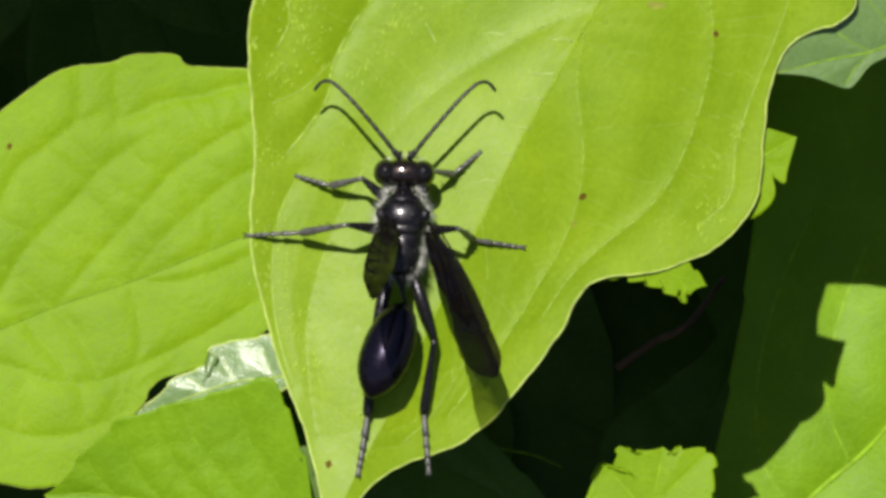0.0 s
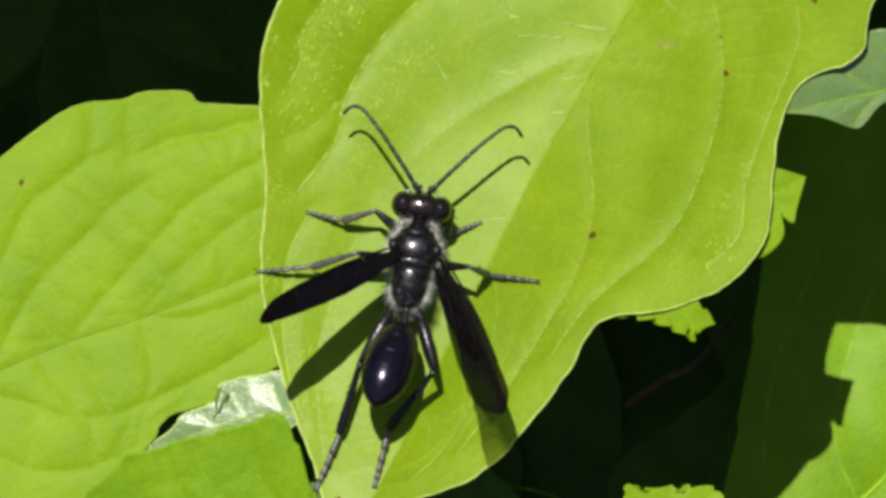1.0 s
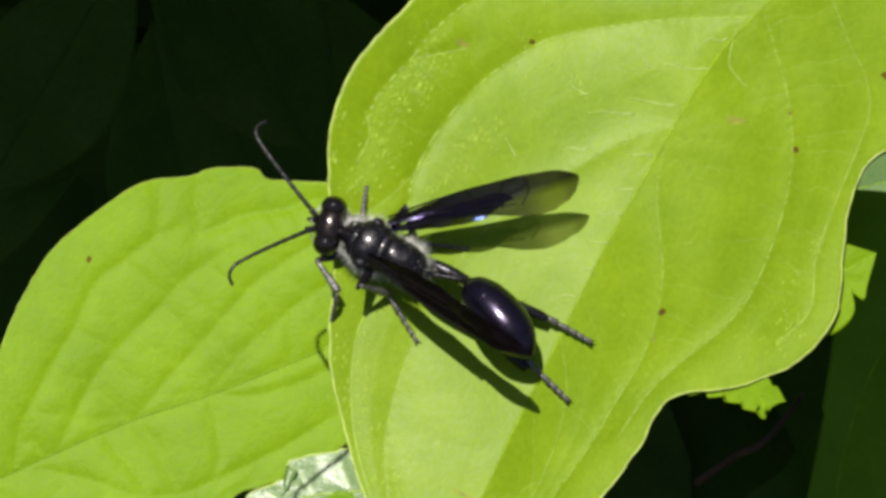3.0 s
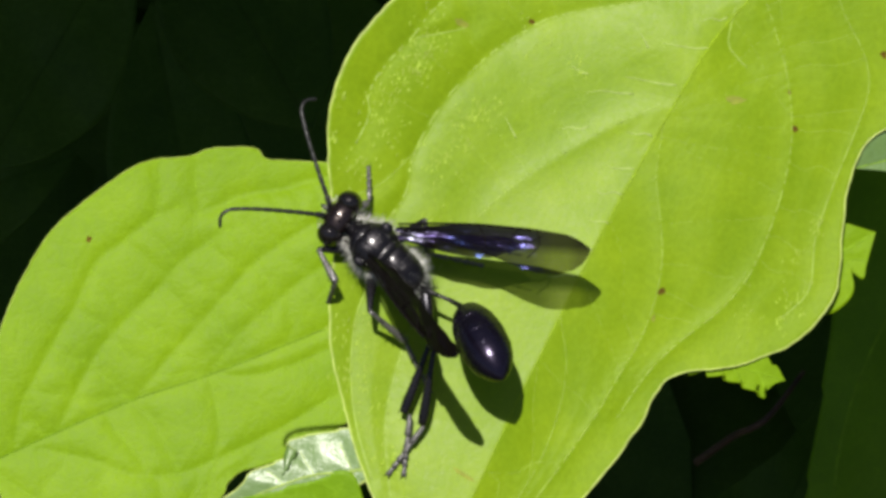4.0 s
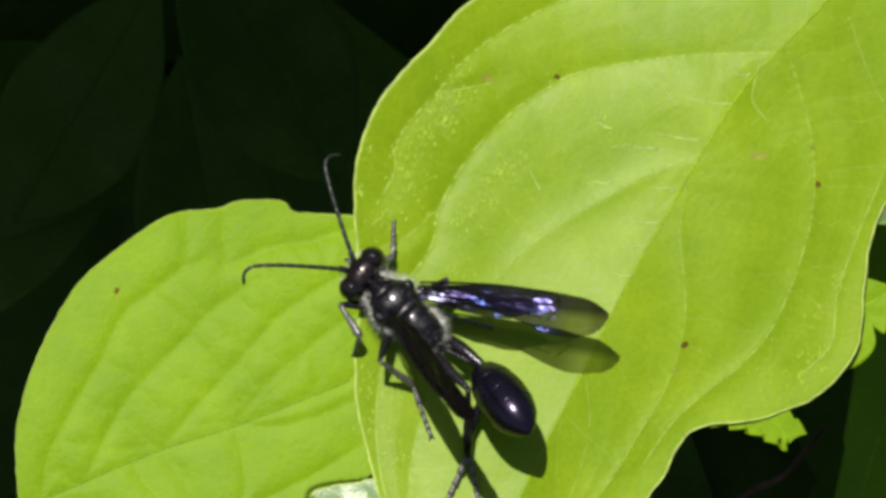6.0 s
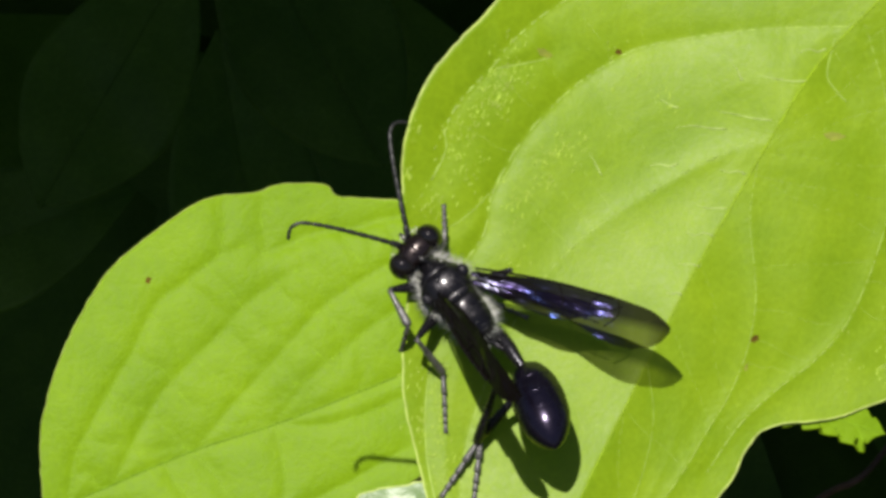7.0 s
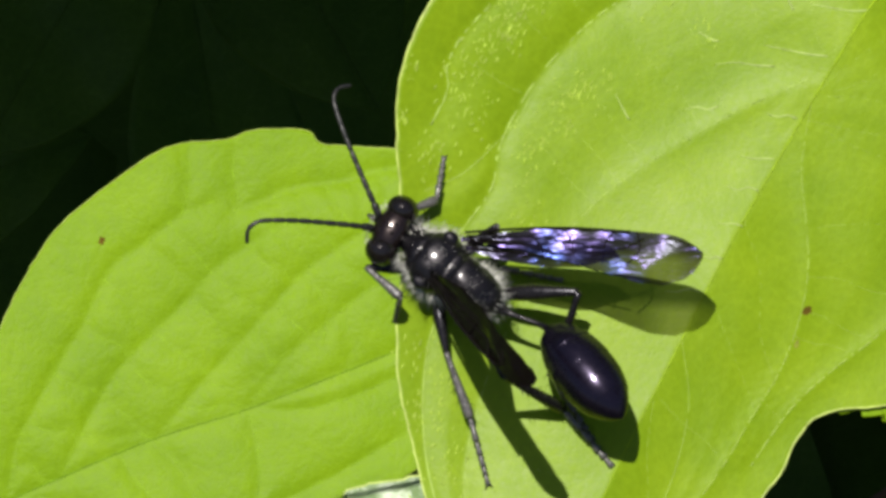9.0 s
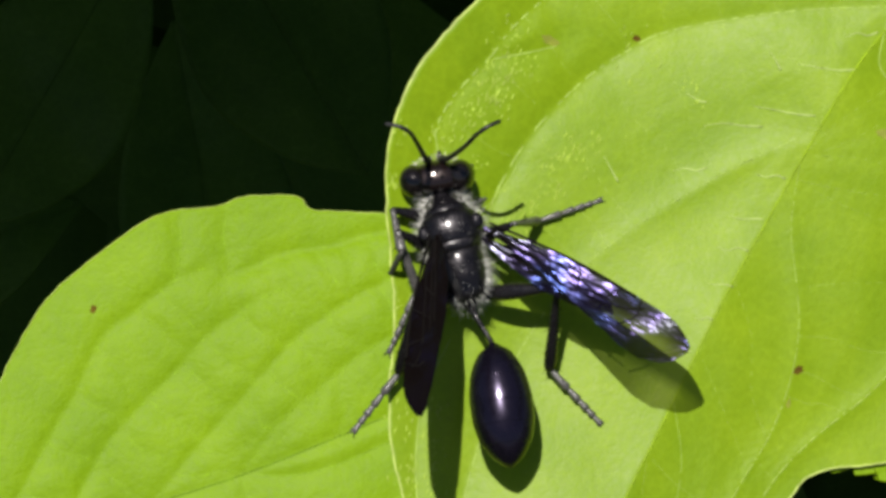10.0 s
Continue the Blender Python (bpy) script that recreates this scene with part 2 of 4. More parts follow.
def blob(cx, cy, cz, rx, ry, rz, rings=12, sides=20):
    verts, faces = [], []
    for i in range(rings + 1):
        th = math.pi * i / rings
        for k in range(sides):
            a = 2 * math.pi * k / sides
            verts.append(Vector((cx + rx * math.sin(th) * math.cos(a), cy + ry * math.sin(th) * math.sin(a), cz + rz * math.cos(th))) * MM)
    for i in range(rings):
        for k in range(sides):
            a, b = i * sides + k, i * sides + (k + 1) % sides
            faces.append((a, a + sides, b + sides, b))
    return verts, faces


def join(*pieces):
    verts, faces = [], []
    for v, f in pieces:
        o = len(verts)
        verts += list(v)
        faces += [tuple(i + o for i in q) for q in f]
    return verts, faces


# ---- leaves ----
class Surface:
    """The rise of a leaf over the plan: a tilted sheet, a keel, waves and cushions between its veins."""

    def __init__(self, centre, h, across=0.0, down=0.0, keel=0.0, wave=0.0, cushion=0.0, bend=0.0, seed=0.0, fold=0.0, quilt=0.0, reach=1.3, ridge=False, cup=0.0):
        self.c, self.h, self.gx, self.gy = centre, h, across, down
        self.reach, self.ridge, self.cup = reach, ridge, cup
        self.keel, self.wave, self.cushion, self.bend, self.seed, self.quilt = keel, wave, cushion, bend, seed, quilt
        self.fold, self.mid, self.lines, self.small, self.creases = fold, None, None, None, []

    def rise(self, uv):
        uv = np.atleast_2d(np.array(uv, float))
        x = (uv[:, 0] - self.c[0]) * STEP / MM
        y = (self.c[1] - uv[:, 1]) * STEP / MM
        h = self.h + self.gx * x - self.gy * y - self.bend * (x * x + y * y)
        h = h + self.wave * (np.sin(x * 0.31 + self.seed) * np.cos(y * 0.27 + 1.3 * self.seed) + 0.4 * np.sin(x * 0.7 + y * 0.55 + self.seed))
        if self.mid is not None and self.keel:
            h = h + self.keel * (1 - np.exp(-self.near(uv, self.mid) / 3.0)) * 3
        if self.mid is not None and self.fold:
            d = np.linalg.norm(uv[:, None, :] - self.mid[None, ::4], axis=2)
            k = np.clip(d.argmin(axis=1) * 4, 1, len(self.mid) - 2)
            t = self.mid[k + 1] - self.mid[k - 1]
            away = uv - self.mid[k]
            side = (t[:, 1] * away[:, 0] - t[:, 0] * away[:, 1]) / np.linalg.norm(t, axis=1) * STEP / MM
            h = h - self.fold * np.maximum(0, side) + self.cup * np.maximum(0, -side - 8.0) ** 2
        if self.lines is not None and self.cushion:
            d = self.near(uv, self.lines)
            h = h + self.cushion * (1 - np.exp(-(d / self.reach) ** 1.1))
        if self.small is not None and self.quilt:
            d = self.near(uv, self.small)
            h = h + self.quilt * (1 - np.exp(-(d / 0.6) ** 1.3))
        for line, one, two, wide in self.creases:
            d = np.linalg.norm(uv[:, None, :] - line[None], axis=2)
            k = d.argmin(axis=1)
            t, away = np.gradient(line, axis=0)[k], uv - line[k]
            side = t[:, 1] * away[:, 0] - t[:, 0] * away[:, 1]
            off = d[np.arange(len(uv)), k] * STEP / MM
            q = k / (len(line) - 1)
            slope = np.where(side < 0, one[0] + (one[1] - one[0]) * q, two[0] + (two[1] - two[0]) * q)
            h = h + slope * np.minimum(1, 8 * np.minimum(q, 1 - q)) * off * np.exp(-off / wide)
        return h

    @staticmethod
    def near(uv, lines):
        out = np.empty(len(uv))
        for i in range(0, len(uv), 2000):
            d = np.linalg.norm(uv[i:i + 2000, None, :] - lines[None], axis=2)
            out[i:i + 2000] = d.min(axis=1)
        return out * STEP / MM


def teeth(line, depth, count, seed):
    """Saw teeth along a margin."""
    rng = random.Random(seed)
    n = len(line)
    t = np.gradient(line, axis=0)
    t /= np.linalg.norm(t, axis=1)[:, None] + 1e-9
    side = np.stack([t[:, 1], -t[:, 0]], 1)
    q = np.linspace(0, count, n)
    saw = (q % 1.0) ** 1.5
    big = np.array([rng.uniform(0.5, 1.2) for _ in range(count + 2)])[q.astype(int)]
    fade = np.minimum(1, np.minimum(q, count - q))
    return line + side * (depth * saw * big * fade)[:, None]


def crinkled(line, seed):
    """A margin with small uneven nicks and waves, still at both ends."""
    t = np.gradient(line, axis=0)
    t /= np.linalg.norm(t, axis=1)[:, None] + 1e-9
    s = np.r_[0, np.cumsum(np.linalg.norm(np.diff(line, axis=0), axis=1))]
    push = np.array([2.2 * noise.noise((q / 34, seed, 0)) + 1.3 * noise.noise((q / 13, seed, 4)) for q in s])
    push *= np.minimum(1, np.minimum(s, s[-1] - s) / 60)
    return line + np.stack([t[:, 1], -t[:, 0]], 1) * push[:, None]


def leaf(label, mid, left, right, surf, mat, veins=(), vein_mat=VEIN, rows=110, cols=34, vein_width=0.06, mid_width=0.11,
         saw=0.0, saw_count=20, rim=0.075, name="leaf", thick=0.16, group="", pairs=(), rungs=9, thin=0.022, mid_mat=None, shares=(), creases=()):
    """One leaf: blade, midrib, side veins and rim. Lines run from base to tip on the plan."""
    m, a, b = spline(mid, rows), spline(left, rows * 2)[::2], spline(right, rows * 2)[::2]
    if saw:
        a, b = spline(left, rows), spline(right, rows)
        a, b = teeth(a, -saw, saw_count, 1), teeth(b, saw, saw_count, 2)
    elif rim:
        a, b = crinkled(a, 3.0), crinkled(b, 7.0)
    runs = [spline(v, 44) for v in veins]
    surf.mid = m
    surf.creases = [(spline(mid[4:] if i < 0 else veins[i], 70), one, two, wide) for i, one, two, wide in creases]
    lets = []
    rng = random.Random(len(veins) + rows)
    for i, k in pairs:
        one, two = (spline(mid, 60) if i < 0 else runs[i]), runs[k]
        for j in range(1, rungs + 1):
            q = j / (rungs + 1) + rng.uniform(-0.03, 0.03)
            p0 = one[int(q * (len(one) - 1))]
            p1 = two[np.linalg.norm(two - p0, axis=1).argmin()] if i >= 0 else two[int(min(1, q * 1.05) * (len(two) - 1))]
            if 20 < np.linalg.norm(p1 - p0) < 260:
                bow = np.array([rng.uniform(-9, 9), rng.uniform(-9, 9)])
                lets.append(spline([p0, p0 * 0.65 + p1 * 0.35 + bow, p0 * 0.3 + p1 * 0.7 - bow, p1], 12))
    surf.lines = np.vstack(runs if surf.ridge else [m] + runs)
    surf.small = np.vstack([m] + runs + lets)
    grid = []
    for i in range(rows + 1):
        for k in range(-cols, cols + 1):
            q = abs(k) / cols
            grid.append(m[i] * (1 - q) + (a if k < 0 else b)[i] * q)
    grid = np.array(grid)
    h = surf.rise(grid)
    base = flat(*mid[0], float(surf.rise([mid[0]])[0]))
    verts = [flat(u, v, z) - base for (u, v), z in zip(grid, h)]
    w = 2 * cols + 1
    faces = [(i * w + k, i * w + k + 1, (i + 1) * w + k + 1, (i + 1) * w + k) for i in range(rows) for k in range(w - 1)]
    turned = (verts[w * 9 + cols + 6] - verts[w * 8 + cols]).cross(verts[w * 9 + cols] - verts[w * 8 + cols + 6]).z
    if turned < 0:
        faces = [f[::-1] for f in faces]
    root = new(name)
    root.matrix_world = PLAN @ Matrix.Translation(base)
    tagged(root, label, "leaf", group)
    blade = child("blade", mesh_of("blade", verts, faces, mat), root)
    sol = blade.modifiers.new("thickness", "SOLIDIFY")
    sol.thickness, sol.offset = thick * MM, -1

    def strand(kind, run, r0, r1, material_, lift=0.02):
        z = surf.rise(run) + lift
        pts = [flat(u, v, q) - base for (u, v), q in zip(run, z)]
        rr = [(r0 + (r1 - r0) * i / (len(pts) - 1)) * MM for i in range(len(pts))]
        child(kind, mesh_of(kind, *tube(pts, rr, 8, 0.5), material_), root)

    for r in lets:
        pts = [flat(u, v, q) - base for (u, v), q in zip(r, surf.rise(r) + 0.3 * thin)]
        child("veinlet", mesh_of("veinlet", *tube(pts, [thin * MM] * len(pts), 5, 0.7), vein_mat), root)
    strand("midrib", spline(mid, 90), mid_width, mid_width * 0.35, mid_mat or vein_mat)
    for r, share in zip(runs, shares or [1.0] * len(runs)):
        strand("vein", r, vein_width * share * 0.5, vein_width * share * 0.85, vein_mat)
    if rim:
        for edge in (a, b):
            strand("leaf_margin", edge[2:-1], rim, rim * 0.8, RIM, -0.02)
    return root


A_MID = [(1600, -330), (1450, -130), (1300, 30), (1222, 150), (1150, 275), (1080, 400), (1000, 560), (930, 700), (850, 870), (785, 990), (738, 1090)]
A_LEFT = [(1600, -330), (1380, -330), (1150, -290), (960, -220), (800, -110), (735, -40), (690, 5), (640, 70), (608, 150), (599, 230), (604, 320),
          (610, 420), (602, 520), (606, 610), (630, 710), (655, 800), (690, 890), (715, 980), (730, 1050), (738, 1090)]
A_RIGHT = [(1600, -330), (1690, -230), (1740, -120), (1720, 0), (1680, 100), (1672, 160), (1640, 192), (1590, 208), (1548, 240), (1520, 310), (1508, 400),
           (1502, 480), (1480, 530), (1430, 583), (1370, 612), (1310, 631), (1240, 638), (1200, 652), (1176, 680), (1155, 725), (1110, 790), (1060, 850),
           (1028, 890), (960, 937), (880, 965), (820, 1000), (780, 1045), (738, 1090)]
A_SURF = Surface((1050, 450), 0.0, 0.0, 0.16, wave=0.14, cushion=0.3, seed=0.4, fold=0.27, quilt=0.04, reach=3.2, ridge=True, cup=0.017)
A_VEINS = [
    [(1345, -25), (1200, -20), (1080, -5), (990, 14), (945, 38), (895, 70), (850, 110), (805, 160), (770, 215), (745, 270), (738, 320), (705, 370), (665, 420)],
    [(1222, 150), (1150, 182), (1080, 215), (1000, 262), (920, 315), (860, 370), (800, 450), (750, 550), (718, 640), (700, 730), (705, 820), (718, 920)],
    [(1400, -200), (1200, -190), (1000, -130), (860, -60), (785, 0), (750, 45), (715, 80), (690, 110), (670, 150), (672, 185), (648, 235)],
    [(690, 450), (655, 520), (642, 585), (640, 660), (650, 740), (676, 830)],
    [(1365, -45), (1392, 40), (1412, 120), (1420, 195), (1416, 260), (1400, 330), (1374, 405), (1340, 475), (1290, 532), (1222, 585), (1165, 640), (1110, 720)],
    [(1195, 190), (1180, 290), (1188, 380), (1190, 440), (1178, 510), (1150, 585), (1108, 655), (1070, 720), (1010, 805), (950, 885)],
    [(1480, -90), (1515, 10), (1547, 75), (1556, 140), (1530, 220), (1497, 300), (1475, 360), (1460, 410), (1455, 475), (1442, 508), (1400, 545)],
    [(1010, 540), (1020, 640), (990, 760), (930, 870), (870, 930)],
    [(845, 30), (805, 39), (755, 48)],
    [(1320, -5), (1308, 55), (1325, 85), (1340, 100)],
    [(790, 195), (765, 235), (700, 300), (640, 330)],
]
A_CREASES = [(0, (0.14, 0.44), (0.08, 0.34), 2.0), (1, (-0.6, 0.3), (-0.5, 0.34), 2.2), (2, (0.2, 0.3), (0.2, 0.3), 1.3), (3, (0.1, 0.1), (0.16, 0.16), 1.0), (8, (0.3, 0.3), (0.2, 0.2), 1.2),
             (4, (-0.3, -0.45), (-0.25, -0.45), 1.8), (5, (-0.3, -0.42), (-0.25, -0.42), 1.8), (-1, (-0.14, -0.22), (-0.1, -0.16), 2.4), (6, (-0.28, -0.34), (-0.28, -0.34), 1.2), (7, (-0.12, -0.2), (-0.12, -0.2), 1.5)]
leaf_a = leaf("broad yellow-green leaf with arched pale veins under a wasp", A_MID, A_LEFT, A_RIGHT, A_SURF, LEAF, A_VEINS, rows=250, cols=80, pairs=((-1, 0), (-1, 1), (0, 1), (2, 0), (-1, 4), (-1, 5), (4, 5), (6, 4), (-1, 7)), rungs=9, thin=0.012, vein_width=0.07, mid_width=0.07, mid_mat=MIDRIB_A, shares=(1.1, 0.6, 1.0, 0.8, 0.66, 0.55, 0.66, 0.4, 0.8, 0.8, 0.5), creases=A_CREASES, group="sunlit leaves")


def pustules(parent, surf, clusters, seed):
    """Tiny pale raised dots in clusters on a leaf: (u, v, spread, count)."""
    rng = random.Random(seed)
    base = PLAN.inverted() @ parent.matrix_world.translation
    verts, faces = [], []
    for u0, v0, spread, count in clusters:
        for _ in range(count):
            u, v = rng.gauss(u0, spread), rng.gauss(v0, spread * 1.5)
            h = float(surf.rise([(u, v)])[0])
            r = rng.uniform(0.028, 0.06)
            q = flat(u, v, h + 0.01) - base
            lump, sides = blob(0, 0, 0, r, r * rng.uniform(1.5, 5.5), r * 0.6, 5, 7)
            turn = Matrix.Rotation(rng.gauss(-0.35, 0.25), 3, "Z")
            o = len(verts)
            verts += [q + turn @ p for p in lump]
            faces += [tuple(i + o for i in f) for f in sides]
    return tagged(child("leaf_dots", mesh_of("leaf_dots", verts, faces, HAIR), parent, "tiny pale raised dots on the leaf"), kind="stuff")


pustules(leaf_a, A_SURF, [(757, 108, 11, 40), (727, 130, 9, 30), (768, 70, 13, 36), (740, 88, 13, 24), (700, 150, 12, 20), (676, 165, 8, 14), (860, 182, 13, 34), (838, 200, 10, 16),
                          (690, 205, 13, 24), (716, 222, 13, 20), (805, 262, 11, 26), (842, 235, 10, 14), (780, 270, 10, 14), (608, 225, 4, 16), (622, 165, 6, 14), (640, 290, 12, 18),
                          (780, 25, 16, 24), (800, 50, 14, 18), (905, 170, 12, 12), (1040, 105, 10, 12), (960, 60, 24, 14), (660, 260, 16, 22), (780, 340, 22, 20), (640, 420, 14, 24),
                          (650, 560, 18, 40), (630, 650, 10, 26), (660, 620, 16, 30), (675, 720, 18, 36), (700, 800, 20, 34), (1430, 440, 10, 20), (1420, 520, 14, 22), (1400, 545, 12, 18),
                          (1330, 540, 16, 14), (1465, 380, 8, 18)], 21)


def cross_veins(parent, surf, strokes):
    """Short whitish cross veins beside the midrib."""
    base = PLAN.inverted() @ parent.matrix_world.translation
    rng = random.Random(5)
    for u0, v0, u1, v1 in strokes:
        run = spline([(u0, v0), (u0 * 0.65 + u1 * 0.35, v0 * 0.65 + v1 * 0.35 + rng.uniform(-4, 4)), (u0 * 0.3 + u1 * 0.7, v0 * 0.3 + v1 * 0.7 + rng.uniform(-4, 4)), (u1, v1)], 12)
        pts = [flat(u, v, h) - base for (u, v), h in zip(run, surf.rise(run) + 0.012)]
        child("cross_vein", mesh_of("cross_vein", *tube(pts, [(0.02 + 0.045 * i / 12) * MM for i in range(13)], 6, 0.5), PALE_VEIN), parent)


cross_veins(leaf_a, A_SURF, [(1125, 117, 1216, 132), (1190, 57, 1274, 66), (1030, 98, 1060, 111), (1055, 145, 1140, 147), (1090, 274, 1140, 280), (1072, 319, 1118, 326), (1060, 372, 1096, 377),
                             (912, 188, 932, 225), (1150, 40, 1166, 66), (1010, 210, 1060, 205), (1130, 215, 1172, 222), (1040, 420, 1066, 424), (985, 470, 1035, 470), (1260, 20, 1306, 12)])

B_MID = [(5, 797), (100, 754), (250, 690), (400, 640), (600, 560), (760, 490), (850, 450)]
B_UP = [(5, 797), (-2, 720), (2, 630), (38, 515), (108, 392), (215, 302), (280, 266), (350, 258), (395, 244), (468, 243), (492, 262), (560, 267), (640, 275), (740, 310), (820, 370), (850, 450)]
B_LOW = [(5, 797), (20, 860), (70, 940), (155, 997), (225, 1008), (285, 995), (345, 935), (408, 864), (424, 832), (446, 815), (490, 803), (535, 786), (620, 738), (720, 650), (800, 550), (850, 450)]
B_SURF = Surface((300, 620), -27.5, -0.03, 0.13, keel=0.05, wave=0.16, cushion=0.07, seed=2.1, quilt=0.12)
B_VEINS = [
    [(45, 780), (55, 700), (85, 640), (112, 590), (150, 525), (190, 445), (232, 412), (290, 366), (340, 345)],
    [(120, 746), (160, 660), (200, 592), (250, 538), (300, 490), (328, 455), (365, 425), (410, 395), (450, 375)],
    [(255, 690), (320, 612), (395, 530), (430, 490), (470, 446), (520, 411), (572, 380), (640, 345)],
    [(390, 640), (440, 575), (500, 520), (570, 465), (640, 430)],
    [(365, 360), (410, 345), (450, 327), (520, 315), (572, 300), (640, 290)],
    [(88, 774), (180, 795), (250, 820), (330, 820), (385, 800), (480, 757), (560, 712), (612, 680)],
    [(8, 815), (60, 850), (120, 886), (200, 915), (280, 915), (350, 890)],
    [(255, 690), (290, 728), (312, 770), (335, 818)],
    [(390, 640), (450, 646), (520, 632), (582, 606), (640, 580)],
    [(388, 643), (402, 700), (405, 750), (395, 795)],
    [(205, 712), (222, 742), (262, 785), (275, 815)],
    [(300, 270), (302, 320), (290, 366)],
    [(370, 256), (364, 300), (372, 345)],
]
B_CREASES = [(0, (0.16, 0.22), (0.16, 0.24), 1.2), (1, (0.16, 0.2), (0.16, 0.22), 1.2), (2, (0.2, 0.34), (0.18, 0.3), 1.3), (4, (0.5, 0.4), (0.16, 0.2), 1.8), (5, (0.16, 0.22), (0.14, 0.2), 1.2),
             (3, (0.1, 0.1), (0.1, 0.1), 1.0), (6, (0.1, 0.1), (0.1, 0.1), 1.0), (8, (0.1, 0.1), (0.1, 0.1), 1.0), (12, (0.1, 0.14), (-0.14, -0.14), 1.0)]
leaf_b = leaf("rounded bright green leaf with netted veins and a notched edge", B_MID, B_UP, B_LOW, B_SURF, LEAF_B, B_VEINS, VEIN_B, rows=170, cols=64, pairs=((0, 1), (1, 2), (2, 3), (4, 2), (-1, 3), (5, 6)), rungs=7, vein_width=0.034, mid_width=0.05, mid_mat=MIDRIB_B, creases=B_CREASES, rim=0.035, group="sunlit leaves")
stalk_pts = [flat(u, v, h) for u, v, h in [(8, 796, -28.3), (-14, 808, -33), (-38, 825, -45), (-58, 842, -62)]]
stalk = child("petiole", mesh_of("petiole", *tube([p - PLAN.inverted() @ leaf_b.matrix_world.translation for p in stalk_pts], [0.5 * MM, 0.4 * MM, 0.4 * MM, 0.45 * MM], 10), TWIG), leaf_b)

leaf("quilted fresh green toothed leaf tucked under two broad leaves", [(720, 1120), (600, 1075), (450, 1040), (330, 1020), (235, 1022)],
     [(720, 1120), (710, 1040), (693, 960), (666, 880), (636, 818), (560, 838), (480, 858), (400, 882), (362, 896), (310, 950), (260, 1005), (235, 1022)],
     [(720, 1120), (600, 1190), (450, 1180), (330, 1120), (235, 1022)], Surface((500, 980), -24.6, 0.0, -0.12, wave=0.15, cushion=0.3, seed=1.0, quilt=0.08), LEAF_TOOTHED,
     [[(690, 1100), (650, 1010), (600, 930), (570, 850)], [(620, 1078), (560, 1000), (505, 930), (478, 868)], [(540, 1058), (480, 985), (440, 920), (425, 888)],
      [(450, 1040), (400, 985), (375, 935), (368, 905)], [(360, 1022), (330, 990), (310, 962)]],
     VEIN_B, rows=80, cols=30, vein_width=0.035, pairs=((0, 1), (1, 2), (2, 3)), rungs=4, rim=0, saw=7, saw_count=9, group="toothed leaves", name="toothed_leaf")
# Sheen half of the leaf above; its paler colour holds part of the sheen.
leaf("sheen half of the folded toothed leaf, coloured paler, with a torn toothed edge", [(690, 805), (640, 815), (560, 825), (450, 865), (366, 893)],
     [(690, 805), (706, 765), (690, 728), (640, 740), (580, 750), (545, 757), (527, 766), (546, 781), (520, 795), (490, 807), (468, 816), (452, 832), (436, 850), (412, 868), (366, 893)],
     [(690, 805), (650, 840), (560, 862), (450, 885), (366, 893)], Surface((550, 830), -25.9, 0.075, 0.24, wave=0.3, cushion=0.4, seed=3.0), LEAF_WAXY,
     [[(650, 832), (630, 790), (620, 765)], [(580, 828), (560, 800), (550, 780)], [(520, 838), (500, 820), (490, 815)]], VEIN,
     rows=60, cols=22, saw=4, saw_count=9, group="toothed leaves", name="toothed_leaf")
leaf("small sunlit leaf tip with saw teeth behind the broad leaf", [(1120, 600), (1230, 612), (1330, 632), (1408, 655)],
     [(1120, 600), (1230, 575), (1340, 585), (1392, 628), (1408, 655)],
     [(1120, 600), (1185, 645), (1240, 645), (1290, 652), (1325, 665), (1350, 676), (1374, 688), (1381, 668), (1408, 655)], Surface((1300, 630), float(A_SURF.rise([(1300, 630)])[0]) - 0.35, -0.2, 0.03, wave=0.05, cushion=0.1), LEAF_B,
     [[(1290, 590), (1310, 625), (1335, 660)], [(1345, 622), (1360, 640), (1372, 670)]], VEIN_B, rows=90, cols=20, rim=0, saw=11, saw_count=10, group="toothed leaves", name="toothed_leaf")
leaf("large green leaf, half in the shade of its neighbour", [(1480, 1140), (1600, 1022), (1710, 925), (1850, 740), (1950, 500)],
     [(1480, 1140), (1415, 1035), (1422, 945), (1449, 807), (1470, 676), (1485, 577), (1494, 465), (1500, 385), (1512, 300), (1570, 245), (1660, 225), (1790, 260), (1900, 370), (1950, 500)],
     [(1480, 1140), (1600, 1190), (1800, 1120), (1950, 950), (2010, 750), (1950, 500)], Surface((1600, 800), -36.6, 0.0, 0.1, keel=0.15, wave=0.3, cushion=0.35, seed=0.2), LEAF_TOOTHED,
     [[(1560, 1060), (1500, 950), (1500, 800), (1540, 650), (1600, 520)], [(1660, 970), (1620, 860), (1640, 720), (1700, 560)], [(1760, 860), (1750, 740), (1790, 600)]], VEIN_B,
     rows=100, cols=34, rim=0, saw=6, saw_count=9, vein_width=0.12, mid_width=0.24, name="toothed_leaf", group="toothed leaves")
A_EDGE = float(A_SURF.rise([(1560, 235)])[0])
